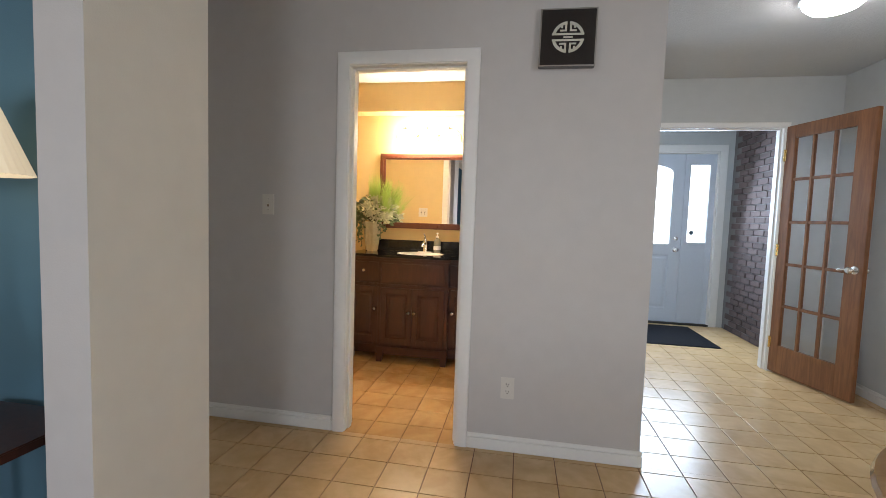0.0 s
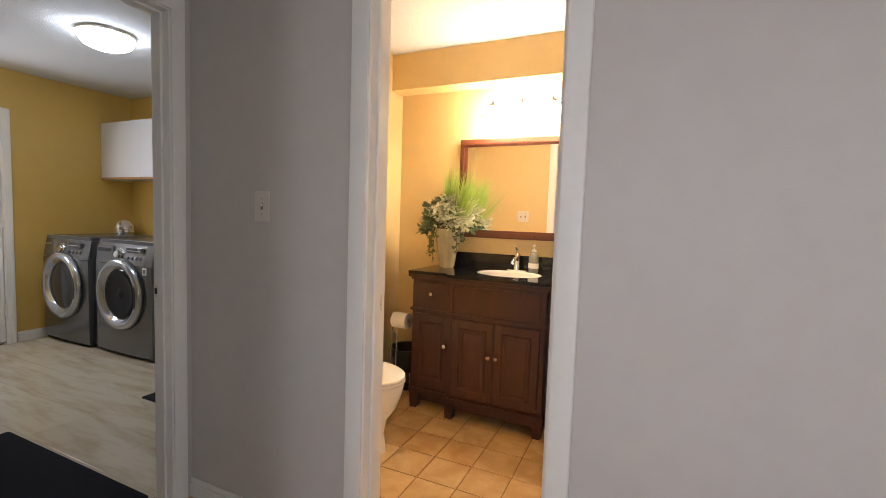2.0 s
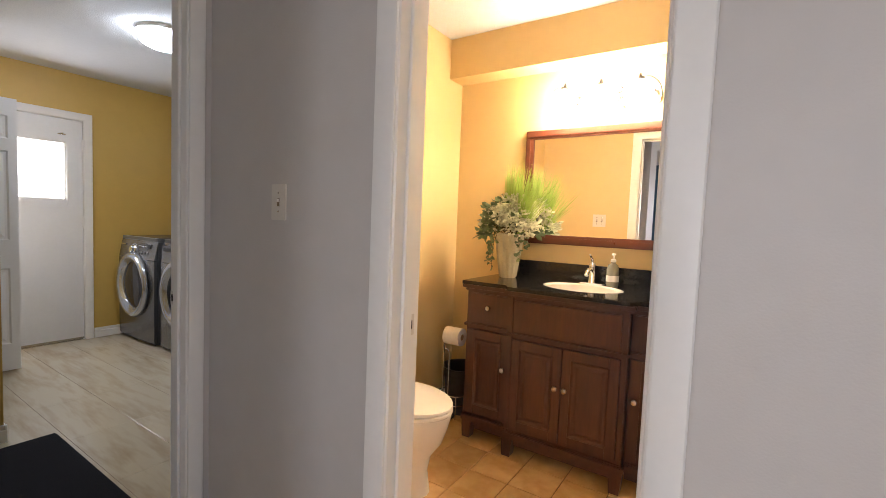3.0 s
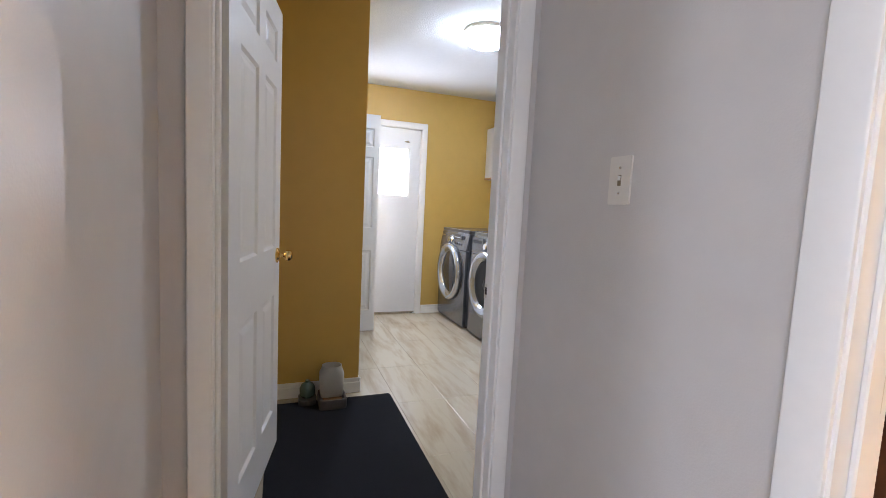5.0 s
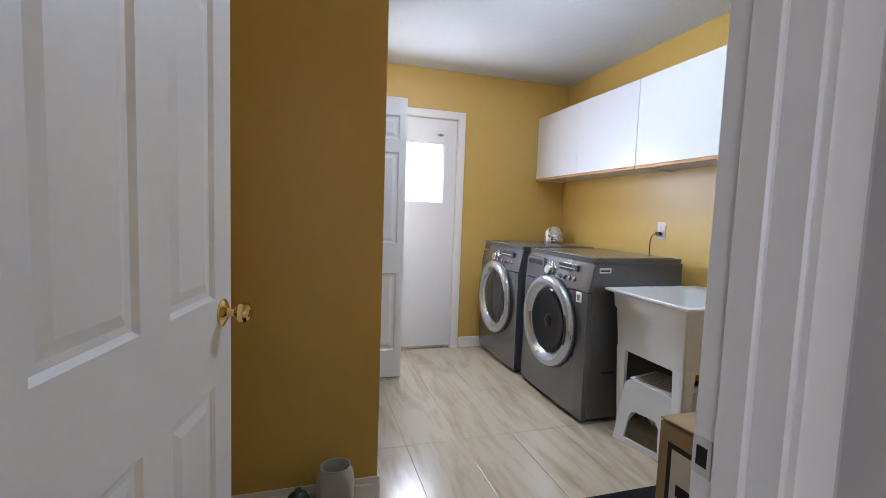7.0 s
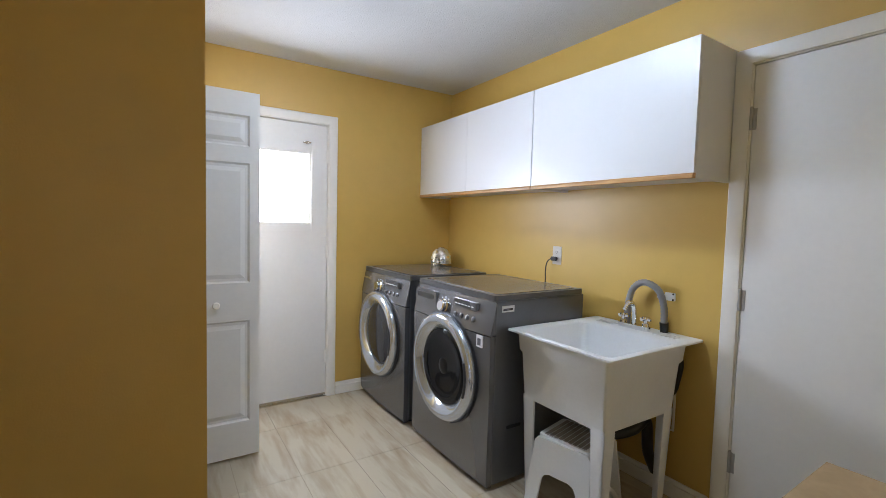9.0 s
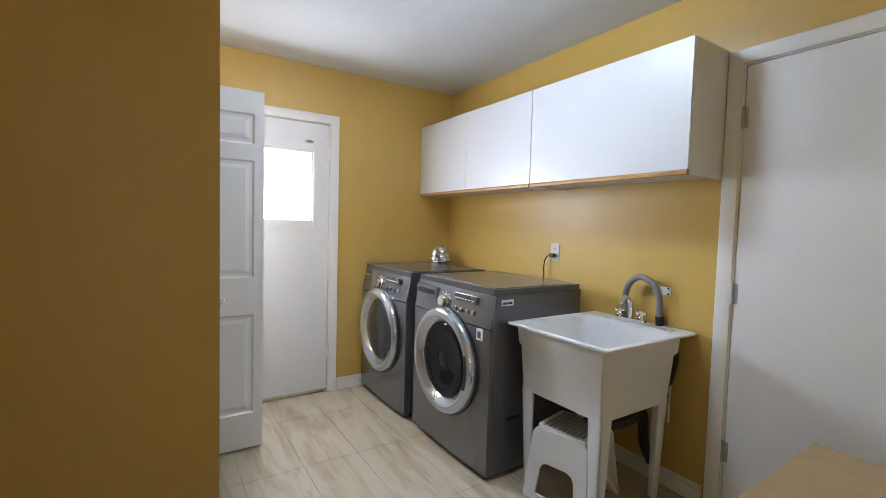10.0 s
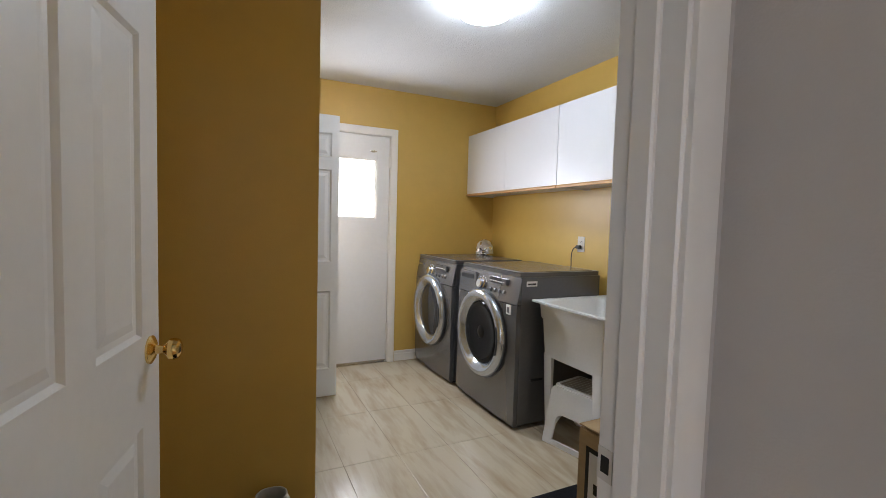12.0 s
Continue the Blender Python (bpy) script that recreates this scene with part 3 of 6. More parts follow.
def glazed_door(m):
    """Fifteen-light wooden door; hinge edge at x = 0."""
    d = thing("french_door", m, "honey oak fifteen-pane glazed door standing open", "door")
    w, h, st, sf, br, tr, mu = 0.715, 2.09, 0.088, 0.135, 0.235, 0.105, 0.024
    part("stile", B((0, st, 0, 0.036, 0, h)), OAK, d, bevel=0.003)
    part("stile", B((w - sf, w, 0, 0.036, 0, h)), OAK, d, bevel=0.003)
    part("bottom_rail", B((st, w - sf, 0.001, 0.035, 0, br)), OAK, d)
    part("top_rail", B((st, w - sf, 0.001, 0.035, h - tr, h)), OAK, d)
    cw, ch = (w - st - sf - 2 * mu) / 3, (h - br - tr - 4 * mu) / 5
    for i in (1, 2):
        x = st + i * cw + (i - 1) * mu
        part("muntin", B((x, x + mu, 0.004, 0.032, br, h - tr)), OAK, d, bevel=0.004)
    for i in range(1, 5):
        z = br + i * ch + (i - 1) * mu
        for k in range(3):
            x = st + k * (cw + mu)
            part("muntin", B((x, x + cw, 0.004, 0.032, z, z + mu)), OAK, d, bevel=0.004)
    for i in range(5):
        for k in range(3):
            x, z = st + k * (cw + mu), br + i * (ch + mu)
            p = part("pane", B((x, x + cw, 0.015, 0.020, z, z + ch)), CLEAR, d)
            p.visible_shadow = False
    for way, y in ((-1, 0.0), (1, 0.036)):
        bm = turned(bmesh.new(), [(0, 0), (0.031, 0), (0.029, 0.006), (0.011, 0.011), (0.010, 0.035), (0.02, 0.042), (0.025, 0.055), (0.018, 0.066), (0, 0.068)], 20, Matrix.Translation((w - 0.055, y, 0.95)) @ pose(0, 0, 0, 90 if way < 0 else -90))
        if way < 0:
            pipe(bm, [(w - 0.055, -0.05, 0.95), (w - 0.10, -0.055, 0.953), (w - 0.14, -0.05, 0.945)], [0.011, 0.009, 0.006])
        part("handle", bm, NICKEL, d, smooth=True)
    for z in (0.25, 1.05, 1.85):
        hinge(d, 0.0, -0.004, z, BRASS)
    return d


glazed_door(pose(2.518, 4.612, 0.012, 0, 0, -74))

front_door = thing("door_front", pose(1.42, YD + 0.05, 0.012), "pale panelled front door with a bright arched glass", "door", kind="structure")
FW, G0, G1, H0, H1 = 0.905, 0.14, 0.775, 1.0, 1.99
bm = B((0, G0, 0, 0.045, 0, 2.12), (G1, FW, 0, 0.045, 0, 2.12), (G0, G1, 0, 0.045, 0, 0.18), (G0, G1, 0, 0.045, 0.86, H0))
arch = [(G1, 2.12), (G0, 2.12), (G0, 1.90)] + [(G0 + (G1 - G0) * (0.5 - 0.5 * math.cos(math.pi * i / 12)), 1.90 + 0.09 * math.sin(math.pi * i / 12)) for i in range(1, 12)] + [(G1, 1.90)]
prism(bm, arch, 0, 0.045)
part("leaf", bm, FRONTSHADE, front_door)
for a, b in ((G0, 0.40), (0.40, G1)):
    bm = bmesh.new()
    panel_shape(bm, a + (0.0 if a == G0 else 0.03), b - (0.03 if a == G0 else 0.0), 0.18, 0.86, 0.0, -1)
    part("panel", bm, FRONTSHADE, front_door)
part("panel_stile", B((0.37, 0.43, 0.0, 0.045, 0.18, 0.86)), FRONTSHADE, front_door)
p = part("pane", B((G0, G1, 0.02, 0.026, H0, H1)), CLEAR, front_door)
p.visible_shadow = False
part("lockset", turned(turned(bmesh.new(), [(0, 0), (0.026, 0), (0.024, 0.012), (0, 0.016)], 18, Matrix.Translation((0.845, 0, 1.07)) @ pose(0, 0, 0, 90)), [(0, 0), (0.03, 0), (0.012, 0.01), (0.012, 0.03), (0.027, 0.045), (0.024, 0.06), (0, 0.066)], 18, Matrix.Translation((0.845, 0, 0.93)) @ pose(0, 0, 0, 90)), NICKEL, front_door, smooth=True)

sidelight = thing("window_sidelight", pose(2.327, YD + 0.04, 0.012), "narrow frosted sidelight beside the front door", "window", kind="structure")
part("window_frame", B((0, 0.063, 0, 0.06, 0, 2.12), (0.285, 0.348, 0, 0.06, 0, 2.12), (0.063, 0.285, 0, 0.06, 1.99, 2.12)), FRONTSHADE, sidelight)
part("lower_panel", B((0.063, 0.285, 0.006, 0.05, 0, 1.03)), FRONTSHADE, sidelight)
p = part("pane", B((0.063, 0.285, 0.02, 0.026, 1.03, 1.99)), CLEAR, sidelight)
p.visible_shadow = False
part("round_sticker", turned(bmesh.new(), [(0, 0), (0.028, 0), (0.028, 0.001), (0, 0.001)], 20, Matrix.Translation((0.12, 0.0195, 1.15)) @ pose(0, 0, 0, 90)), mat("grey_sticker", (0.12, 0.16, 0.2), 0.5), sidelight)
cs = B((1.33, 1.40, YD - 0.016, YD, 0, 2.16), (2.69, 2.775, YD - 0.016, YD, 0, 2.16), (1.33, 2.775, YD - 0.016, YD, 2.16, 2.24), (1.40, 2.69, YD, YD + 0.14, 2.135, 2.16), (1.40, 1.42, YD, YD + 0.14, 0, 2.135), (2.676, 2.69, YD, YD + 0.14, 0, 2.135))
trim("trim_front_door", cs, "white casing round the front door")
slab("threshold_front_door", (1.40, 2.69, YD - 0.01, YD + 0.15, -0.02, 0.02), DARK, "dark threshold under the front door", "threshold")
slab("backdrop_front", (0.3, 4.0, 6.9, 6.92, -0.2, 3.2), DAYGLOW, "bright daylight outside the front door", "backdrop")
slab("backdrop_side", (-5.7, -5.68, 1.6, 4.4, -0.2, 3.2), DAYGLOW, "bright daylight outside the laundry door", "backdrop")


def floor_mat(name, x0, x1, y0, y1, label, z=0.0, rim=0.006):
    m_ = thing(name, pose(x0, y0, z), label, "mat")
    w, d = x1 - x0, y1 - y0
    part("rubber_edge", prism(bmesh.new(), rounded(0, w, 0, d, 0.015), 0.0, 0.004, "z"), BLACKMAT, m_)
    part("carpet_top", prism(bmesh.new(), rounded(rim, w - rim, rim, d - rim, 0.01), 0.004, 0.009, "z"), BLACKMAT, m_)
    return m_


floor_mat("door_mat", 1.35, 2.42, 5.24, 6.18, "black door mat before the front door")
floor_mat("floor_mat", -2.875, -1.645, 1.89, 2.613, "large black mat inside the laundry doorway")
floor_mat("floor_mat", -2.73, -2.06, 3.225, 3.70, "small black mat before the laundry sink")


# ---- laundry: machines, cabinets, sink ----
LABEL = mat("white_sticker", (0.75, 0.75, 0.75), 0.5)
RINGCHROME = mat("door_rim_chrome", (0.52, 0.55, 0.60), 0.17, 0.75, vary=0.05)
GREYHOSE = mat("grey_corrugated_hose", (0.22, 0.22, 0.23), 0.45, vary=0.1)
ALU = mat("crinkled_foil_duct", (0.72, 0.72, 0.73), 0.28, 0.95, vary=0.15, scale=20, bump=0.6, bscale=70)
DRUM = mat("drum_steel", (0.04, 0.04, 0.042), 0.3, 1.0, vary=0.2, scale=18)
SMOKE = glass("smoked_door_glass", (0.10, 0.10, 0.11), 0.02)
FRONTGREY = mat("graphite_front_enamel", (0.20, 0.20, 0.207), 0.24, 0.7, vary=0.05, scale=4)


def front_loader(name, m, label, w, washer):
    """Front loading machine; front at y = 0 facing -y, base at z = 0."""
    t = thing(name, m, label, "washing machine" if washer else "dryer", "laundry machines")
    h, d, r = 0.985, 0.68, 0.012
    hw = w / 2
    # cabinet sides, then a front that bulges a little in plan
    part("body", B((-hw, hw, 0.05, d, 0.03, 0.955)), STEELSIDE, t)
    plan = [(-hw, 0.05), (-hw, 0.018)] + [(-hw + w * i / 14, 0.018 - 0.018 * math.sin(math.pi * i / 14) ** 0.7) for i in range(1, 14)] + [(hw, 0.018), (hw, 0.05)]
    bm = prism(bmesh.new(), plan, 0.035, 0.782, "z")
    part("front_panel", bm, FRONTGREY, t, smooth=True)
    bm = prism(bmesh.new(), plan, 0.788, 0.955, "z")
    for v in bm.verts:
        if v.co.y < 0.045:
            v.co.y += max(0, v.co.z - 0.80) * 0.22
    panel = part("control_panel", bm, FRONTGREY, t, smooth=True)
    part("kick_plate", B((-hw + 0.01, hw - 0.01, 0.03, 0.06, 0.012, 0.033)), BLACKPLASTIC, t)
    bm = prism(bmesh.new(), rounded(-hw, hw, 0.045, d, 0.02), 0.957, h, "z")
    part("top", bm, STEELSIDE, t, "dark enamel top with a raised rim", bevel=0.006)
    part("top_inlay", prism(bmesh.new(), rounded(-hw + 0.03, hw - 0.03, 0.08, d - 0.03, 0.02), h, h + 0.0025, "z"), FRONTGREY, t)
    # door: chrome ring, inner ring, bowl of smoked glass
    cz, cx = 0.537, 0.0
    at = Matrix.Translation((cx, 0.0, cz)) @ pose(0, 0, 0, 90)
    ring = turned(bmesh.new(), [(0.294, -0.02), (0.299, 0.008), (0.297, 0.022), (0.290, 0.034), (0.278, 0.041), (0.263, 0.043), (0.247, 0.038), (0.232, 0.028), (0.219, 0.015), (0.208, 0.004), (0.204, -0.02)], 56, at)
    door = part("door", ring, RINGCHROME, t, "round chrome-rimmed door", smooth=True)
    part("seal_ring", turned(bmesh.new(), [(0.305, -0.012), (0.305, 0.003), (0.302, 0.006), (0.296, 0.006), (0.296, -0.012)], 56, at), BLACKPLASTIC, door, smooth=True)
    if washer:
        part("glass_bowl", turned(bmesh.new(), [(0.212, 0.005), (0.200, 0.014), (0.186, 0.015), (0.165, 0.011), (0.13, 0.007), (0.08, 0.005), (0, 0.004)], 44, at), BLACKGLASS, door, "dark glass bowl", smooth=True)
        part("drum_hub", turned(bmesh.new(), [(0.045, 0.0045), (0.04, 0.008), (0.015, 0.010), (0, 0.010)], 20, at), DRUM, door, smooth=True)
    else:
        part("glass_bowl", turned(bmesh.new(), [(0.212, 0.006), (0.19, 0.014), (0.12, 0.020), (0, 0.022)], 44, at), mat("grey_door_glass", (0.035, 0.035, 0.038), 0.07, vary=0.1), door, "grey tinted door glass", smooth=True)
    bm = bmesh.new()
    pipe(bm, [(0.262 * math.cos(radians(a)), -0.040, cz + 0.262 * math.sin(radians(a))) for a in range(-20, 21, 5)], 0.010, 8)
    part("door_grip", bm, BLACKPLASTIC, door, smooth=True)
    # controls
    fy = 0.012

    def on_panel(x, z, prof, n=22):
        yy = 0.018 - 0.018 * math.sin(math.pi * (x + hw) / w) ** 0.7 + max(0, z - 0.80) * 0.22
        return turned(bmesh.new(), prof, n, Matrix.Translation((x, yy, z)) @ pose(0, 0, 0, 78))
    part("dial", on_panel(-0.035, 0.868, [(0, -0.004), (0.041, -0.004), (0.041, 0.004), (0.034, 0.008), (0.032, 0.026), (0.027, 0.031), (0, 0.031)]), CHROME, panel, smooth=True)
    bm = prism(bmesh.new(), rounded(0.06, 0.265, 0.892, 0.932, 0.008), 0.014, 0.04)
    part("display", bm, STEELGREY, panel, "dark grey display strip")
    bm = bmesh.new()
    for i in range(6):
        box(bm, 0.075 + i * 0.03, 0.094 + i * 0.03, 0.0130, 0.0142, 0.905, 0.910)
    part("display_marks", bm, LABEL, panel)
    for i in range(4):
        part("button", on_panel(0.085 + i * 0.052, 0.846, [(0, -0.004), (0.014, -0.004), (0.014, 0.003), (0.011, 0.005), (0, 0.006)], 16), STEELGREY, panel, smooth=True)
    for i in range(5):
        a = radians(25 + i * 32)
        part("program_mark", on_panel(-0.035 + 0.062 * math.cos(a), 0.868 + 0.05 * math.sin(a), [(0, 0), (0.004, 0), (0.004, 0.002), (0, 0.002)], 8), LABEL, panel)
    if washer:
        part("drawer", prism(bmesh.new(), rounded(-hw + 0.025, -0.125, 0.815, 0.935, 0.012), 0.0145, 0.05), FRONTGREY, panel, bevel=0.003)
        part("drawer_grip", prism(bmesh.new(), rounded(-hw + 0.045, -0.15, 0.885, 0.915, 0.012), 0.0125, 0.045), BLACKPLASTIC, panel)
        part("rating_label", B((hw, hw + 0.0012, 0.085, 0.165, 0.90, 0.932)), LABEL, t, "white rating label")
        part("rating_print", B((hw + 0.0012, hw + 0.0018, 0.092, 0.155, 0.908, 0.919)), STEELGREY, t)
        part("energy_label", B((hw - 0.095, hw - 0.05, 0.004, 0.016, 0.72, 0.78)), LABEL, t, "small square sticker")
        part("energy_print", B((hw - 0.086, hw - 0.06, 0.0032, 0.004, 0.73, 0.765)), STEELGREY, t)
        part("filter_grip", B((hw, hw + 0.006, 0.14, 0.23, 0.30, 0.315)), BLACKPLASTIC, t)
    else:
        part("brand_plate", B((-hw + 0.04, -hw + 0.14, 0.024, 0.034, 0.90, 0.915)), NICKEL, panel, "plain silver plate")
    for sx in (-1, 1):
        for y in (0.10, d - 0.06):
            part("foot", rod(bmesh.new(), (sx * (hw - 0.06), y, 0), (sx * (hw - 0.06), y, 0.035), 0.024, 0.018), BLACKPLASTIC, t)
    return t


front_loader("dryer", pose(-4.54, 3.635, 0), "graphite front-loading dryer against the yellow wall", 0.735, False)
front_loader("washing_machine", pose(-3.708, 3.655, 0), "graphite front-loading washing machine beside the sink", 0.765, True)

duct = thing("dryer_vent", pose(-4.845, 4.305, 0.90), "crinkled foil vent elbow behind the dryer", "vent")
bm = bmesh.new()
pts = [Vector((0, 0.0, 0.0)), Vector((0, 0.0, 0.06)), Vector((0.005, -0.003, 0.12)), Vector((0.03, -0.006, 0.165)), Vector((0.075, -0.006, 0.185)), Vector((0.11, 0, 0.155)), Vector((0.12, 0.0, 0.09))]
fine = []
for a, b in zip(pts, pts[1:]):
    fine += [a.lerp(b, k / 7) for k in range(7)]
pipe(bm, fine, [0.052 + 0.004 * (i % 2) for i in range(len(fine))], 18)
part("duct", bm, ALU, duct, smooth=True)
part("wall_sleeve", rod(bmesh.new(), (0, 0.0, -0.02), (0, 0.0, 0.02), 0.055), ALU, duct)


def wall_cabinet(x0, x1, label, doors):
    z0, z1, y0 = 1.545, 2.118, 4.16
    c = thing("wall_cabinet", pose(x0, y0, z0), label, "cabinet", "laundry wall cabinets")
    w, d, h = x1 - x0, YN - y0, z1 - z0
    for x in (0, w - 0.016):
        part("side_panel", B((x, x + 0.016, 0.018, d, 0, h)), MELAMINE, c)
    part("bottom_panel", B((0.016, w - 0.016, 0.018, d, 0.012, 0.028)), MELAMINE, c)
    part("top_panel", B((0.016, w - 0.016, 0.018, d, h - 0.016, h)), MELAMINE, c)
    part("back_panel", B((0.016, w - 0.016, d - 0.006, d, 0.028, h - 0.016)), MELAMINE, c)
    half = w / doors
    for k in range(doors):
        dd = part("door", B((k * half + 0.0008, (k + 1) * half - 0.0008, 0, 0.017, 0.022, h)), MELAMINE, c)
        part("finger_strip", prism(bmesh.new(), [(-0.006, 0.0), (0.017, 0.0), (0.017, 0.0215), (0.0, 0.0215), (-0.006, 0.012)], k * half + 0.0012, (k + 1) * half - 0.0012, "x"), STRIPWOOD, dd, "oak pull strip along the bottom edge")
    return c


wall_cabinet(XW + 0.002, -3.600, "white flat-front wall cabinet with oak bottom strip", 2)
wall_cabinet(-3.594, -2.655, "wide white flat-front wall cabinet beside the door casing", 1)


def laundry_tub(m):
    t = thing("laundry_sink", m, "white plastic laundry sink on four legs", "sink")
    hw, d, z = 0.300, 0.682, 0.822
    bm = bmesh.new()

    def ring(x, y0, y1, zz, r=0.02):
        return [bm.verts.new((u, v, zz)) for u, v in rounded(-x, x, y0, y1, r, 4)]
    rings = [ring(hw - 0.035, 0.035, d - 0.05, z - 0.022), ring(hw - 0.006, 0.006, d - 0.004, z - 0.013, 0.012), ring(hw, 0.0, d, z - 0.010, 0.012), ring(hw, 0.0, d, z - 0.002, 0.012), ring(hw - 0.003, 0.003, d - 0.003, z, 0.012), ring(hw - 0.034, 0.034, d - 0.15, z - 0.003, 0.03), ring(hw - 0.046, 0.046, d - 0.162, z - 0.014, 0.035), ring(hw - 0.095, 0.105, d - 0.215, 0.53, 0.05), ring(hw - 0.12, 0.13, d - 0.24, 0.508, 0.05)]
    for lo, hi in zip(rings, rings[1:]):
        for i in range(len(lo)):
            j = (i + 1) % len(lo)
            bm.faces.new([lo[i], lo[j], hi[j], hi[i]])
    bm.faces.new(rings[-1])
    part("basin", bm, TUBPLASTIC, t, smooth=True)
    bm = bmesh.new()
    rings = [ring(hw - 0.038, 0.034, d - 0.075, z - 0.014, 0.012), ring(hw - 0.044, 0.040, d - 0.085, z - 0.098, 0.012), ring(hw - 0.053, 0.050, d - 0.10, z - 0.112, 0.012), ring(hw - 0.063, 0.066, d - 0.125, 0.488, 0.012), ring(hw - 0.069, 0.072, d - 0.13, 0.484, 0.012)]
    for lo, hi in zip(rings, rings[1:]):
        for i in range(len(lo)):
            j = (i + 1) % len(lo)
            bm.faces.new([lo[i], lo[j], hi[j], hi[i]])
    bm.faces.new(rings[-1])
    part("apron", bm, TUBPLASTIC, t, smooth=True)
    for sx in (-1, 1):
        for sy, y0 in ((1, 0.065), (-1, d - 0.124)):
            bm = bmesh.new()
            x0 = sx * (hw - 0.062)

            def leg(px, py, wx, wy, zz):
                xa, xb = sorted((px, px - sx * wx))
                ya, yb = sorted((py, py + sy * wy))
                return xa, xb, ya, yb, zz
            for (wx, wy, wx2, wy2) in ((0.070, 0.012, 0.042, 0.010), (0.012, 0.070, 0.010, 0.042)):
                lo = leg(sx * (hw - 0.080), y0 + sy * 0.018, wx2, wy2, 0.0)
                hi = leg(x0, y0, wx, wy, 0.50)
                vs = []
                for xa, xb, ya, yb, zz in (lo, hi):
                    vs.append([bm.verts.new(p) for p in ((xa, ya, zz), (xb, ya, zz), (xb, yb, zz), (xa, yb, zz))])
                bm.faces.new(vs[0][::-1])
                bm.faces.new(vs[1])
                for i in range(4):
                    j = (i + 1) % 4
                    bm.faces.new([vs[0][i], vs[0][j], vs[1][j], vs[1][i]])
            part("leg", bm, TUBPLASTIC, t)
    for side in (-1, 1):
        for i in range(6):
            x = side * 0.165 + (i - 2.5) * 0.021
            part("soap_rib", B((x - 0.004, x + 0.004, d - 0.11, d - 0.06, z - 0.0005, z + 0.0025)), TUBPLASTIC, t)
    part("drain", turned(bmesh.new(), [(0.035, 0.5085), (0.035, 0.511), (0.02, 0.510), (0, 0.509)], 20, Matrix.Translation((0, 0.28, 0))), CHROME, t)
    tail = bmesh.new()
    pipe(tail, [(0, 0.28, 0.50), (0, 0.28, 0.40), (0.03, 0.34, 0.34), (0.10, 0.46, 0.36), (0.12, 0.54, 0.40), (0.12, 0.57, 0.24), (0.12, 0.64, 0.12)], 0.026, 12, 5)
    part("trap_pipe", tail, BLACKPLASTIC, t, smooth=True)
    return t


SX, SY = -3.018, 3.772
laundry_tub(pose(SX, SY, 0))

tap = thing("sink_faucet", pose(-3.022, 4.365, 0.822), "chrome two-handle laundry faucet", "faucet")
part("base", prism(bmesh.new(), rounded(-0.085, 0.085, -0.022, 0.022, 0.015), 0, 0.022, "z"), CHROME, tap, bevel=0.004)
part("spout", pipe(bmesh.new(), [(0, 0, 0.02), (0, -0.002, 0.08), (0, -0.02, 0.125), (0, -0.055, 0.135), (0, -0.085, 0.105)], [0.013] * 16 + [0.010] * 5, 12, 5), CHROME, tap, smooth=True)
for sx in (-1, 1):
    bm = turned(bmesh.new(), [(0, 0.02), (0.017, 0.02), (0.016, 0.035), (0.010, 0.042), (0.012, 0.055), (0.020, 0.062), (0.018, 0.070), (0, 0.072)], 18, Matrix.Translation((sx * 0.062, 0, 0)))
    box(bm, sx * 0.062 - 0.006, sx * 0.062 + 0.006, -0.034, 0.034, 0.052, 0.062)
    box(bm, sx * 0.062 - 0.028, sx * 0.062 + 0.028, -0.006, 0.006, 0.052, 0.062)
    part("handle", bm, CHROME, tap, smooth=True)

hose = thing("drain_hose", pose(-3.038, 3.742, 0), "grey corrugated washer hose hooked over the sink", "hose")
bm = bmesh.new()
raw = [(-0.045, 0.655, 0.825), (-0.045, 0.655, 0.93), (-0.02, 0.655, 1.02), (0.04, 0.655, 1.06), (0.11, 0.665, 1.03), (0.135, 0.68, 0.95), (0.138, 0.685, 0.86)]
guide = [Vector(p) for p in raw]
ext = [2 * guide[0] - guide[1]] + guide + [2 * guide[-1] - guide[-2]]
fine = []
for i in range(1, len(ext) - 2):
    p0, p1, p2, p3 = ext[i - 1 : i + 3]
    for s_ in range(10):
        u = s_ / 10
        fine.append(0.5 * ((2 * p1) + (p2 - p0) * u + (2 * p0 - 5 * p1 + 4 * p2 - p3) * u * u + (3 * p1 - p0 - 3 * p2 + p3) * u ** 3))
pipe(bm, fine, [0.0175 if i % 2 else 0.0155 for i in range(len(fine))], 14)
part("corrugated_tube", bm, GREYHOSE, hose, smooth=True)
part("rubber_cuff", rod(bmesh.new(), (0.138, 0.685, 0.87), (0.138, 0.69, 0.815), 0.021, 0.019), BLACKPLASTIC, hose, smooth=True)
part("lower_tube", pipe(bmesh.new(), [(0.138, 0.69, 0.82), (0.17, 0.700, 0.76), (0.22, 0.702, 0.70), (0.21, 0.702, 0.60), (0.185, 0.702, 0.52), (0.10, 0.69, 0.42)], 0.015, 10, 6), BLACKPLASTIC, hose, smooth=True)
part("pvc_tube", pipe(bmesh.new(), [(0.20, 0.706, 0.56), (0.20, 0.706, 0.34), (0.12, 0.706, 0.335)], 0.007, 10), TRIM, hose, smooth=True)

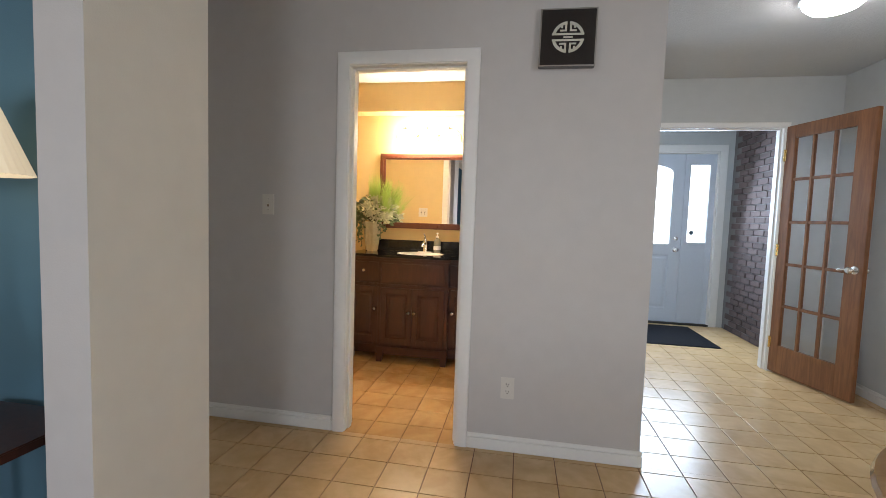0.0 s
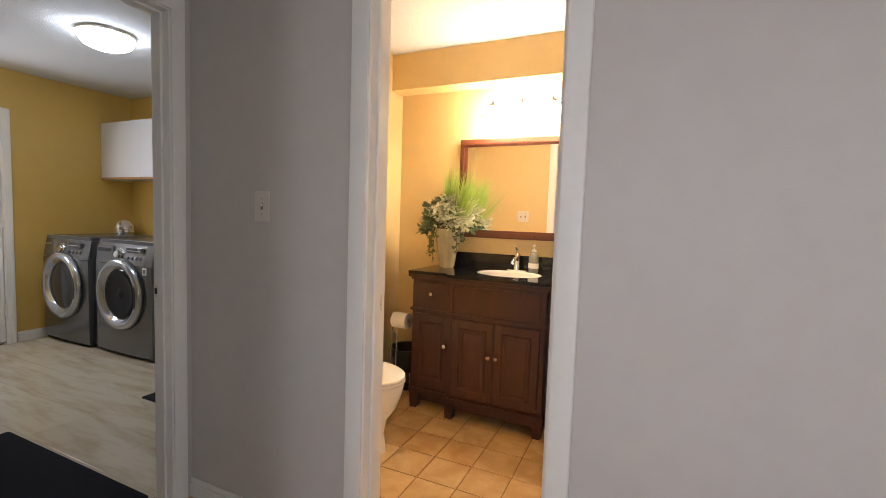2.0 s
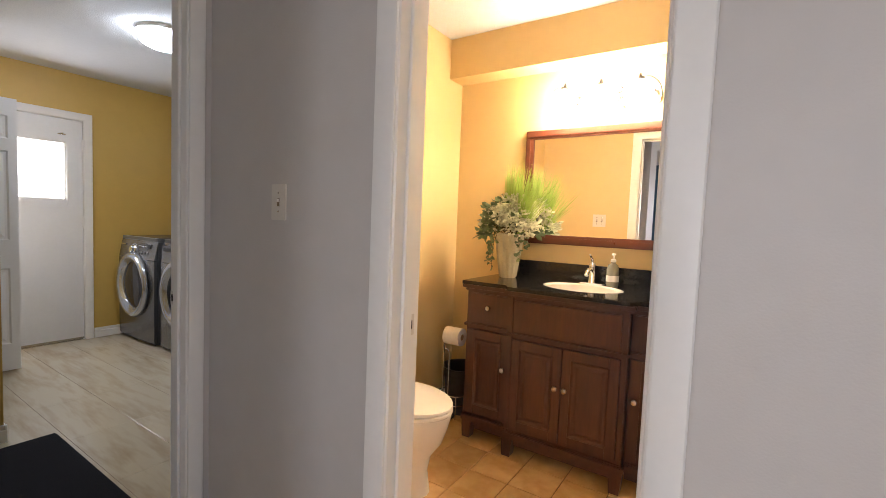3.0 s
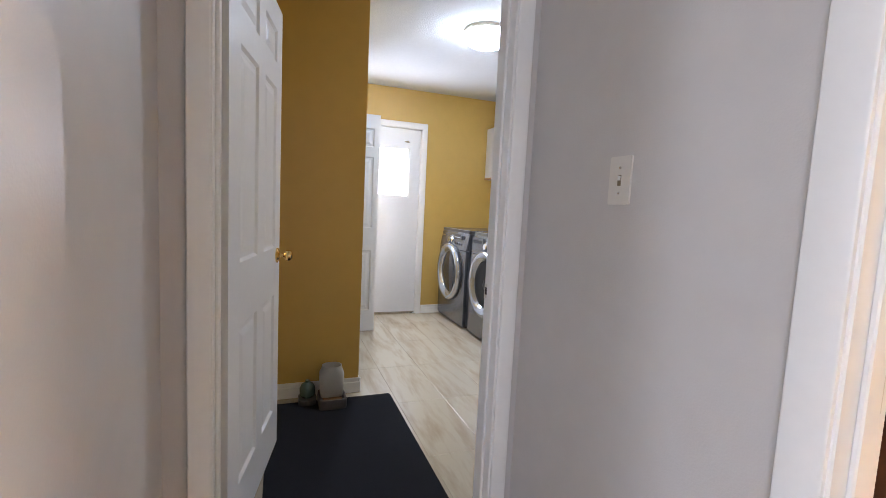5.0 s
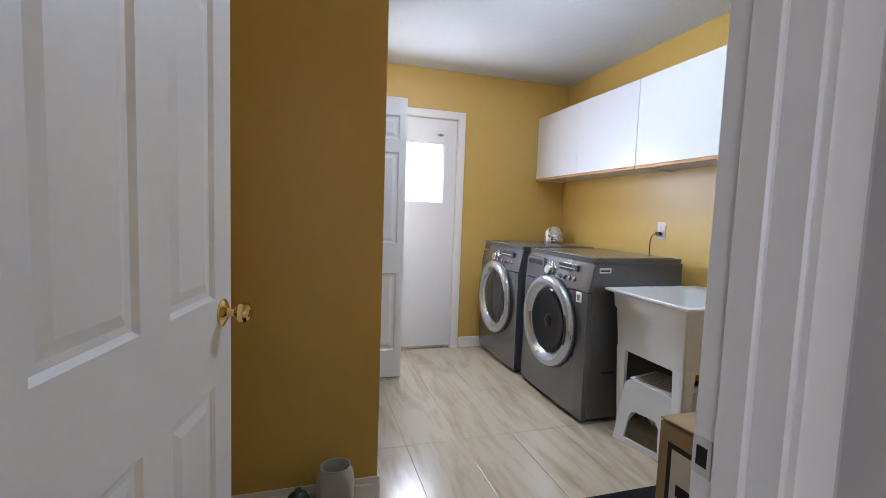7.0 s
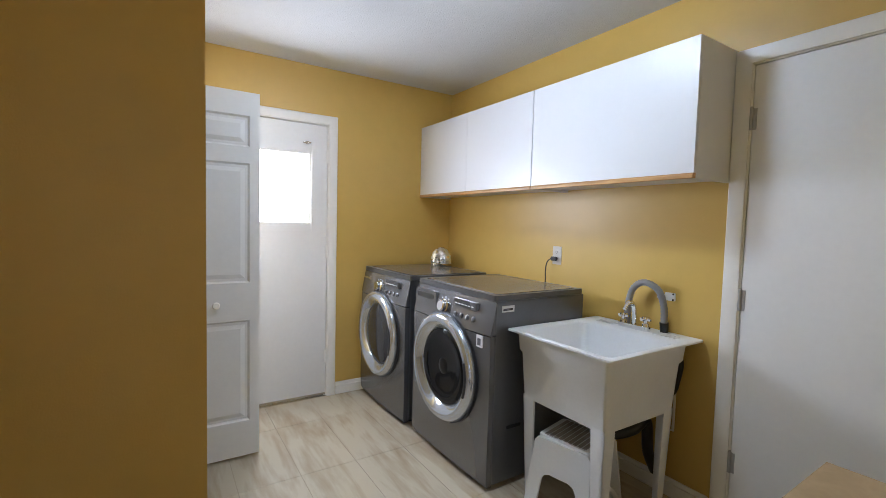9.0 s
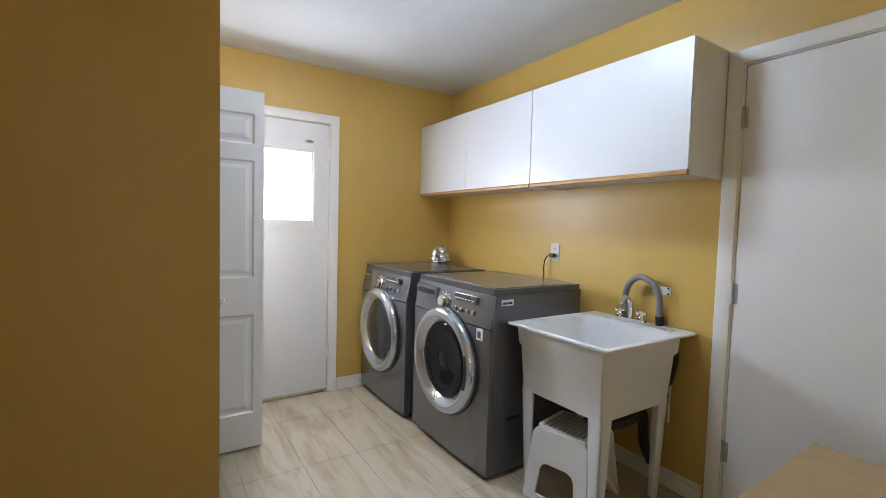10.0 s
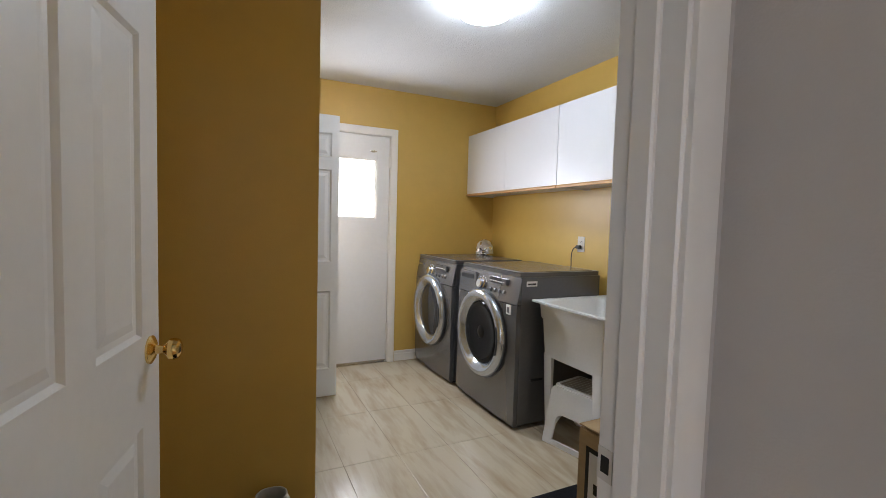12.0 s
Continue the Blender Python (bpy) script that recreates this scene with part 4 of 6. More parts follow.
bracket = thing("wall_bracket", pose(-2.893, YN, 0.998), "small white hose bracket screwed to the wall", "bracket")
part("plate", prism(bmesh.new(), rounded(-0.026, 0.026, -0.020, 0.020, 0.005), -0.006, 0.0), TUBPLASTIC, bracket)
part("arm", B((-0.062, -0.024, -0.016, -0.002, -0.012, 0.010)), TUBPLASTIC, bracket)
for sz in (-0.014, 0.014):
    part("screw", turned(bmesh.new(), [(0.005, 0), (0.004, 0.002), (0, 0.0025)], 10, Matrix.Translation((0.016, -0.006, sz)) @ pose(0, 0, 0, 90)), DARK, bracket)

stool = thing("step_stool", pose(-3.045, 3.985, 0, 0, 0, 12.7), "white plastic step stool under the sink", "stool")
SW, SD, SH = 0.150, 0.14, 0.345
bm = prism(bmesh.new(), rounded(-SW + 0.02, SW - 0.02, -SD + 0.02, SD - 0.02, 0.02), SH - 0.022, SH, "z")
part("step", bm, TUBPLASTIC, stool, bevel=0.004)
for i in range(9):
    x = -0.096 + i * 0.024
    part("grip_rib", B((x - 0.009, x + 0.009, -SD + 0.035, SD - 0.035, SH, SH + 0.002)), mat("grey_rubber", (0.36, 0.33, 0.29), 0.8) if i == 0 else bpy.data.materials["grey_rubber"], stool)
for way in (-1, 1):
    bm = bmesh.new()
    outer = [(-SW - 0.015, 0), (-SW + 0.045, 0), (-SW + 0.062, 0.15), (-SW + 0.075, 0.175), (-SW + 0.10, 0.185), (SW - 0.10, 0.185), (SW - 0.075, 0.175), (SW - 0.062, 0.15), (SW - 0.045, 0), (SW + 0.015, 0), (SW - 0.01, SH - 0.03), (SW - 0.025, SH - 0.01), (-SW + 0.025, SH - 0.01), (-SW + 0.01, SH - 0.03)]
    prism(bm, outer, -0.007, 0.007)
    for v in bm.verts:
        v.co.y += way * (SD + 0.03 - 0.045 * v.co.z / SH)
    part("side_frame", bm, TUBPLASTIC, stool)
    part("base_bar", B((-SW + 0.045, SW - 0.045, way * (SD + 0.028) - 0.006, way * (SD + 0.028) + 0.006, 0, 0.03)), TUBPLASTIC, stool)
for sx in (-1, 1):
    bm = pipe(bmesh.new(), [(sx * (SW - 0.0), -SD - 0.02, 0.012), (sx * (SW - 0.004), -SD + 0.06, 0.10), (sx * (SW - 0.012), 0, 0.145), (sx * (SW - 0.004), SD - 0.06, 0.10), (sx * SW, SD + 0.02, 0.012)], 0.013, 8, 5)
    part("end_arch", bm, TUBPLASTIC, stool, smooth=True)

CARD = veined("brown_cardboard", (0.40, 0.285, 0.155), (0.33, 0.23, 0.12), 0.75, (2, 2, 14), 5, 0.6, 0.05)
KRAFT = mat("carton_tape", (0.42, 0.29, 0.16), 0.35, vary=0.05)
carton = thing("cardboard_box", pose(-2.075, 3.022, 0.0, 0, 0, 1.2), "tall brown cardboard carton beside the laundry doorway", "box")
CWX, CWY, CWZ = 0.43, 0.85, 0.70
part("carton_body", B((0, CWX, 0, CWY, 0.010, CWZ - 0.004)), CARD, carton, bevel=0.003)
for k, (x0, x1) in enumerate(((0.0, CWX / 2 - 0.0015), (CWX / 2 + 0.0015, CWX))):
    bm = B((x0, x1, 0.001, CWY - 0.001, CWZ - 0.003, CWZ + 0.001))
    for v in bm.verts:
        v.co.z += 0.012 * max(0, 1 - v.co.y / 0.2) * (0.6 if k else 1.0) * (1 if abs(v.co.x - CWX / 2) < 0.01 else 0.3)
    part("flap", bm, CARD, carton)
part("label", B((0.045, 0.30, -0.0015, 0.0, 0.24, 0.64)), LABEL, carton, "white printed label with dark bars")
part("label_frame", B((0.032, 0.045, -0.0015, 0, 0.227, 0.653), (0.30, 0.313, -0.0015, 0, 0.227, 0.653), (0.045, 0.30, -0.0015, 0, 0.64, 0.653), (0.045, 0.30, -0.0015, 0, 0.227, 0.24)), DARK, carton)
bm = bmesh.new()
for i in range(5):
    box(bm, 0.065, 0.10 + 0.03 * (i % 3), -0.0025, -0.0015, 0.28 + i * 0.062, 0.31 + i * 0.062)
part("print_bars", bm, DARK, carton)
part("print_side_bars", B((-0.0012, 0.0, 0.25, 0.47, 0.45, 0.50), (-0.0012, 0.0, 0.25, 0.40, 0.39, 0.42)), DARK, carton)

# pet feeder and water bottle on the mat
FROST = mat("frosted_plastic", (0.62, 0.62, 0.60), 0.35, vary=0.05)
FROST.node_tree.nodes["Principled BSDF"].inputs["Transmission Weight"].default_value = 0.35
TAUPE = mat("taupe_plastic", (0.10, 0.088, 0.082), 0.45, vary=0.08)
feeder = thing("pet_feeder", pose(-2.835, 2.245, 0.009), "pet food feeder with frosted hopper on the mat", "pet feeder")
bm = bmesh.new()
rings = []
for x0, x1, y, z in ((-0.07, 0.115, 0.078, 0.0), (-0.07, 0.118, 0.080, 0.03), (-0.068, 0.112, 0.076, 0.055), (-0.066, 0.104, 0.068, 0.055), (-0.066, 0.096, 0.060, 0.028)):
    rings.append([bm.verts.new((u, v, z)) for u, v in rounded(x0, x1, -y, y, 0.03, 5)])
for lo, hi in zip(rings, rings[1:]):
    for i in range(len(lo)):
        j = (i + 1) % len(lo)
        bm.faces.new([lo[i], lo[j], hi[j], hi[i]])
bm.faces.new(rings[-1])
bm.faces.new(rings[0][::-1])
part("tray", bm, TAUPE, feeder, smooth=True)
part("kibble", prism(bmesh.new(), rounded(0.02, 0.094, -0.055, 0.055, 0.02), 0.03, 0.040, "z"), mat("brown_kibble", (0.16, 0.08, 0.03), 0.9, vary=0.5, scale=60, bump=1.0, bscale=120), feeder)
bm = bmesh.new()
rings = []
for k, (hx, hy, z, r) in enumerate(((0.045, 0.062, 0.04, 0.02), (0.055, 0.070, 0.08, 0.025), (0.055, 0.070, 0.178, 0.03), (0.052, 0.060, 0.205, 0.045), (0.051, 0.057, 0.222, 0.048), (0.047, 0.053, 0.222, 0.0445), (0.047, 0.053, 0.205, 0.0445), (0.048, 0.062, 0.175, 0.03), (0.045, 0.058, 0.09, 0.03))):
    rings.append([bm.verts.new((u - 0.01, v, z)) for u, v in rounded(-hx, hx, -hy, hy, r, 6)])
for lo, hi in zip(rings, rings[1:]):
    for i in range(len(lo)):
        j = (i + 1) % len(lo)
        bm.faces.new([lo[i], lo[j], hi[j], hi[i]])
bm.faces.new(rings[-1])
part("hopper", bm, FROST, feeder, "frosted translucent hopper", smooth=True)

bottle = thing("water_dispenser", pose(-2.868, 2.108, 0.009), "small green-tinted pet water bottle stand on the mat", "pet waterer")
part("stand", prism(bmesh.new(), rounded(-0.06, 0.065, -0.05, 0.05, 0.03), 0, 0.03, "z"), TAUPE, bottle, bevel=0.006)
part("bottle", turned(bmesh.new(), [(0, 0.03), (0.03, 0.03), (0.044, 0.045), (0.045, 0.085), (0.034, 0.108), (0.014, 0.12), (0.012, 0.132), (0, 0.132)], 22), mat("green_bottle_plastic", (0.055, 0.085, 0.068), 0.2, vary=0.1), bottle, smooth=True)

# dome lamp of the laundry
dome = thing("ceiling_light", pose(-3.15, 3.285, LC), "round white glowing dome ceiling light", "ceiling light")
part("collar", turned(bmesh.new(), [(0.165, 0), (0.168, -0.022), (0.160, -0.026), (0.0, -0.026)], 40), TRIM, dome, smooth=True)
part("diffuser", turned(bmesh.new(), [(0.160, -0.026), (0.158, -0.05), (0.135, -0.082), (0.09, -0.102), (0.0, -0.11)], 40), glow("laundry_lamp_glow", (0.78, 0.908, 1.0), LAUNDRY_GLOW), dome, smooth=True)


SLOT = mat("aged_switch_slot", (0.20, 0.155, 0.09), 0.5, vary=0.1)


def wall_plate(name, m, label, kind, gang=1):
    """A cover plate on a wall, its face towards -y."""
    p_ = thing(name, m, label, "switch" if kind == "switch" else "outlet")
    w = 0.035 + 0.023 * (gang - 1)
    part("plate", prism(bmesh.new(), rounded(-w, w, -0.0575, 0.0575, 0.004), -0.005, 0.0), PLATE, p_, bevel=0.0015)
    for g in range(gang):
        cx = (g - (gang - 1) / 2) * 0.046
        if kind == "switch":
            part("slot", B((cx - 0.0055, cx + 0.0055, -0.0058, -0.005, -0.013, 0.013)), SLOT if gang == 1 else DARK, p_)
            part("toggle", B((cx - 0.004, cx + 0.004, -0.014, -0.005, 0.0, 0.011)), PLATE, p_)
            for s_ in (-1, 1):
                part("screw", turned(bmesh.new(), [(0.0035, 0), (0.003, 0.001), (0, 0.0015)], 10, Matrix.Translation((cx, -0.005, s_ * 0.03)) @ pose(0, 0, 0, 90)), NICKEL, p_)
        else:
            for s_ in (-1, 1):
                recp = part("receptacle", turned(bmesh.new(), [(0.0165, 0), (0.016, 0.002), (0, 0.002)], 20, Matrix.Translation((cx, -0.005, s_ * 0.0195)) @ pose(0, 0, 0, 90)), PLATE, p_)
                part("slots", B((cx - 0.0085, cx - 0.0050, -0.0076, -0.0068, s_ * 0.0195 - 0.001, s_ * 0.0195 + 0.007), (cx + 0.0050, cx + 0.0085, -0.0076, -0.0068, s_ * 0.0195 - 0.001, s_ * 0.0195 + 0.007), (cx - 0.003, cx + 0.003, -0.0076, -0.0068, s_ * 0.0195 - 0.010, s_ * 0.0195 - 0.006)), DARK, recp)
    return p_


wall_plate("light_switch", pose(-1.086, YB, 1.282), "ivory toggle light switch on the hall wall", "switch")
wall_plate("wall_outlet", pose(0.306, YB, 0.346), "ivory wall outlet low on the hall wall", "outlet")
wall_plate("light_switch", pose(-0.93, YB + 0.12, 1.31, 0, 0, 180), "double light switch on the honey bathroom wall", "switch", 2)
wall_plate("wall_outlet", pose(-3.645, YN, 1.148), "white wall outlet above the washing machine", "outlet")
cord = thing("power_cord", pose(-3.645, YN, 1.148), "black power cord plugged in above the washer", "cord")
part("plug", B((-0.030, 0.014, -0.034, -0.0075, -0.034, -0.008)), BLACKPLASTIC, cord, bevel=0.005)
part("cable", pipe(bmesh.new(), [(-0.028, -0.024, -0.02), (-0.055, -0.032, -0.045), (-0.068, -0.032, -0.10), (-0.062, -0.036, -0.17), (-0.06, -0.05, -0.24), (-0.06, -0.07, -0.40)], 0.0036, 8, 6), BLACKPLASTIC, cord, smooth=True)
strike = thing("strike_plate", pose(-1.597, DY1, 0.915), "dull strike plate let into the door jamb", "strike plate")
part("plate", B((-0.014, 0.014, -0.0015, 0.0, -0.025, 0.025)), PLATE, strike)
part("hole", B((-0.008, 0.008, -0.002, -0.0015, -0.013, 0.013)), DARK, strike)
strike2 = thing("strike_plate", pose(DX0, YB + 0.085, 0.945), "steel strike plate let into the bathroom jamb", "strike plate")
part("plate", B((0.0, 0.0015, -0.016, 0.016, -0.03, 0.03)), PLATE, strike2)
part("hole", B((0.0015, 0.002, -0.008, 0.008, -0.012, 0.012)), DARK, strike2)


# ---- bathroom ----


def vanity(m):
    """Breakfront vanity: a proud middle with two doors, a drawer-and-door wing each side. Front faces -y, y = 0 at the counter's front."""
    v = thing("vanity_cabinet", m, "dark cherry breakfront bathroom vanity with round knobs", "vanity")
    side, mid, d, top = 0.285, 0.60, 0.555, 0.897
    ys, ym = 0.095, 0.045          # fronts of wings and middle
    full = side * 2 + mid
    x0 = -full / 2
    part("carcass", B((x0, x0 + side, ys, d, 0.10, top), (x0 + side, x0 + side + mid, ym, d, 0.10, 0.735), (x0 + side, x0 + side + mid, ym, ym + 0.02, 0.735, top), (x0 + side, x0 + side + mid, d - 0.02, d, 0.735, top), (x0 + side + mid, x0 + full, ys, d, 0.10, top)), WOOD, v)
    # ledge under the drawers and the plinth moulding
    for z0, z1, out in ((0.655, 0.672, 0.014), (0.10, 0.135, 0.012), (0.135, 0.147, 0.006), (0.858, 0.874, 0.012), (0.874, 0.897, 0.026)):
        bm = B((x0 - out, x0 + side, ys - out, ys, z0, z1), (x0 + side - out, x0 + side + mid + out, ym - out, ym, z0, z1), (x0 + side + mid, x0 + full + out, ys - out, ys, z0, z1), (x0 - out, x0, ys, d, z0, z1), (x0 + full, x0 + full + out, ys, d, z0, z1))
        part("moulding", bm, WOOD, v, bevel=0.004)

    def raised(x, w, z, h, y, name="door"):
        bm = B((x, x + 0.045, y - 0.018, y, z, z + h), (x + w - 0.045, x + w, y - 0.018, y, z, z + h), (x + 0.045, x + w - 0.045, y - 0.018, y, z, z + 0.05), (x + 0.045, x + w - 0.045, y - 0.018, y, z + h - 0.05, z + h))
        dd = part(name, bm, WOOD, v, bevel=0.0025)
        bm = bmesh.new()
        loops = []
        for inset, sink in ((0.0, 0.003), (0.008, -0.003), (0.020, -0.003), (0.032, 0.001)):
            loops.append([bm.verts.new((a, y - 0.018 - sink + 0.004, b)) for a, b in ((x + 0.045 + inset, z + 0.05 + inset), (x + w - 0.045 - inset, z + 0.05 + inset), (x + w - 0.045 - inset, z + h - 0.05 - inset), (x + 0.045 + inset, z + h - 0.05 - inset))])
        for lo, hi in zip(loops, loops[1:]):
            for i in range(4):
                j = (i + 1) % 4
                bm.faces.new([lo[i], lo[j], hi[j], hi[i]])
        bm.faces.new(loops[-1])
        part("panel", bm, WOOD, dd)
        return dd

    def pull(parent, x, z, y):
        bm = turned(bmesh.new(), [(0, 0), (0.008, 0), (0.006, 0.010), (0.013, 0.016), (0.0155, 0.022), (0.012, 0.028), (0, 0.030)], 18, Matrix.Translation((x, y, z)) @ pose(0, 0, 0, 90))
        part("knob", bm, NICKEL, parent, "brushed nickel knob", smooth=True)
    for k in (0, 1):
        xs = x0 + 0.022 if k == 0 else x0 + side + mid + 0.012
        w = side - 0.034
        dr = part("drawer", B((xs, xs + w, ys - 0.016, ys, 0.69, 0.85)), WOOD, v, bevel=0.005)
        pull(dr, xs + w / 2, 0.775, ys - 0.016)
        dd = raised(xs, w, 0.16, 0.48, ys)
        pull(dd, xs + (w - 0.022 if k == 0 else 0.022), 0.45, ys - 0.018)
    xm = x0 + side
    part("false_drawer", B((xm + 0.03, xm + mid - 0.03, ym - 0.014, ym, 0.69, 0.85)), WOOD, v, bevel=0.005)
    for k in (0, 1):
        dw = (mid - 0.064) / 2
        xd = xm + 0.03 + k * (dw + 0.004)
        dd = raised(xd, dw, 0.16, 0.48, ym)
        pull(dd, xd + (dw - 0.022 if k == 0 else 0.022), 0.44, ym - 0.018)
    for x in (xm + 0.002, xm + mid - 0.026):
        part("pilaster", B((x, x + 0.024, ym - 0.010, ym, 0.147, 0.866)), WOOD, v, bevel=0.003)
    for x, y in ((x0, ys), (xm - 0.006, ym), (xm + mid - 0.05, ym), (x0 + full - 0.056, ys), (x0, d - 0.06), (x0 + full - 0.056, d - 0.06)):
        part("foot", prism(bmesh.new(), [(x, 0), (x + 0.046, 0), (x + 0.056, 0.10), (x - 0.006, 0.10)], y - 0.006, y + 0.05), WOOD, v, bevel=0.004)
    part("toe_board", B((x0 + 0.05, x0 + side - 0.006, ys + 0.03, ys + 0.045, 0.045, 0.10), (xm + 0.05, xm + mid - 0.05, ym + 0.012, ym + 0.027, 0.06, 0.10), (xm + mid, x0 + full - 0.05, ys + 0.03, ys + 0.045, 0.045, 0.10)), WOOD, v)
    return full


VX, VY = -0.525, 3.895
vanity(pose(VX, VY, 0))
# granite top with the basin's oval cut through it
counter = thing("countertop", pose(VX, VY, 0.885), "polished black granite vanity top with backsplash", "countertop")
bm = bmesh.new()
hx, y1, n = 0.60, 0.560, 48
bx, by, ra, rb = 0.0, 0.30, 0.205, 0.155


def outer_point(a):
    """Where a ray from the basin's middle meets the counter's breakfront outline."""
    c, s_ = math.cos(a), math.sin(a)
    t_ = min((hx / abs(c)) if abs(c) > 1e-6 else 9, ((y1 - by) / s_) if s_ > 1e-6 else 9, (by / -s_) if s_ < -1e-6 else 9)
    x, y = bx + t_ * c, by + t_ * s_
    if y < 0.05 and abs(x) > 0.33:
        y = max(y, 0.05)
    return x, y


corner_angles = sorted([math.atan2(v - by, u) % (2 * math.pi) for u, v in ((hx, y1), (-hx, y1), (hx, 0.05), (-hx, 0.05), (0.33, 0.0), (-0.33, 0.0), (0.3305, 0.05), (-0.3305, 0.05))] + [2 * math.pi * i / n for i in range(n)])
inner_hi, outer_hi, inner_lo, outer_lo = [], [], [], []
for a in corner_angles:
    ox, oy = outer_point(a)
    ix, iy = bx + ra * math.cos(a), by + rb * math.sin(a)
    inner_hi.append(bm.verts.new((ix, iy, 0.032)))
    outer_hi.append(bm.verts.new((ox, oy, 0.032)))
    inner_lo.append(bm.verts.new((ix, iy, 0.0125)))
    outer_lo.append(bm.verts.new((ox, oy, 0.0125)))
for i in range(len(corner_angles)):
    j = (i + 1) % len(corner_angles)
    bm.faces.new([inner_hi[i], outer_hi[i], outer_hi[j], inner_hi[j]])
    bm.faces.new([outer_hi[i], outer_lo[i], outer_lo[j], outer_hi[j]])
    bm.faces.new([inner_hi[j], inner_lo[j], inner_lo[i], inner_hi[i]])
    bm.faces.new([outer_lo[i], inner_lo[i], inner_lo[j], outer_lo[j]])
part("top", bm, GRANITE, counter)
part("backsplash", B((-hx, hx, y1 - 0.018, y1, 0.0325, 0.135)), GRANITE, counter, bevel=0.003)
basin = thing("basin", pose(VX, VY + by, 0.885), "white oval basin set under the granite", "sink")
part("bowl", turned(bmesh.new(), [(0.998, 0.027), (1.0, 0.004), (0.93, -0.05), (0.7, -0.11), (0.35, -0.135), (0.0, -0.14)], 40, Matrix.Diagonal((ra * 0.985, rb * 0.985, 1, 1))), CERAMIC, basin, smooth=True)
part("rim", turned(bmesh.new(), [(0.955, 0.026), (0.985, 0.034), (1.01, 0.0345), (1.035, 0.0322)], 48, Matrix.Diagonal((ra, rb, 1, 1))), CERAMIC, basin, smooth=True)
part("drain", turned(bmesh.new(), [(0.022, -0.138), (0.02, -0.134), (0, -0.134)], 16), CHROME, basin)

faucet = thing("basin_faucet", pose(VX + 0.0, VY + 0.485, 0.917), "chrome single-lever basin faucet", "faucet")
part("base", prism(bmesh.new(), rounded(-0.075, 0.075, -0.024, 0.024, 0.023), 0, 0.010, "z"), CHROME, faucet, bevel=0.003)
part("body", turned(bmesh.new(), [(0.023, 0.010), (0.020, 0.03), (0.018, 0.09), (0.021, 0.105), (0.019, 0.125), (0.0, 0.130)], 22), CHROME, faucet, smooth=True)
part("spout", pipe(bmesh.new(), [(0, -0.01, 0.075), (0, -0.05, 0.088), (0, -0.09, 0.082), (0, -0.115, 0.062)], 0.0115, 12, 6), CHROME, faucet, smooth=True)
part("lever", pipe(bmesh.new(), [(0, 0.0, 0.122), (0, -0.015, 0.150), (0, -0.06, 0.172)], [0.008, 0.008, 0.0055], 10), CHROME, faucet, smooth=True)

soap = thing("soap_bottle", pose(VX + 0.115, VY + 0.475, 0.917), "clear soap pump bottle with pale label", "soap bottle")
GEL = mat("pale_soap_gel", (0.62, 0.62, 0.52), 0.15, vary=0.05)
GEL.node_tree.nodes["Principled BSDF"].inputs["Transmission Weight"].default_value = 0.6
part("bottle", turned(bmesh.new(), [(0, 0), (0.031, 0), (0.033, 0.01), (0.033, 0.10), (0.026, 0.122), (0.013, 0.132), (0.013, 0.14), (0, 0.14)], 24), GEL, soap, smooth=True)
part("label", turned(bmesh.new(), [(0.0335, 0.03), (0.0338, 0.032), (0.0338, 0.062), (0.0335, 0.064)], 24), LABEL, soap)
part("pump", pipe(turned(bmesh.new(), [(0.015, 0.138), (0.015, 0.152), (0.005, 0.156), (0.005, 0.176), (0.012, 0.178), (0.011, 0.186), (0, 0.187)], 16), [(0, 0, 0.181), (0, -0.035, 0.178)], 0.004, 8), TRIM, soap, smooth=True)

mirror = thing("mirror", pose(-0.527, YN, 1.48), "cherry-framed mirror over the vanity", "mirror")
MW, MH = 0.47, 0.35
for name_, bx_ in (("top", (-MW, MW, MH - 0.055, MH)), ("bottom", (-MW, MW, -MH, -MH + 0.055)), ("left", (-MW, -MW + 0.055, -MH + 0.055, MH - 0.055)), ("right", (MW - 0.055, MW, -MH + 0.055, MH - 0.055))):
    u0, u1, z0, z1 = bx_
    part("frame_bar", B((u0, u1, -0.022, 0, z0, z1), (u0 + (0.012 if u1 - u0 > 0.1 or u0 < 0 else 0.02), u1 - (0.012 if u1 - u0 > 0.1 or u0 > 0 else 0.02), -0.030, -0.022, z0 + (0.014 if z1 - z0 < 0.1 else 0), z1 - (0.014 if z1 - z0 < 0.1 else 0))), mat("red_cherry_frame", (0.12, 0.035, 0.018), 0.3, vary=0.2, scale=12, coat=0.2) if name_ == "top" else bpy.data.materials["red_cherry_frame"], mirror, bevel=0.003)
part("mirror_glass", B((-MW + 0.055, MW - 0.055, -0.013, -0.009, -MH + 0.055, MH - 0.055)), MIRRORMAT, mirror)

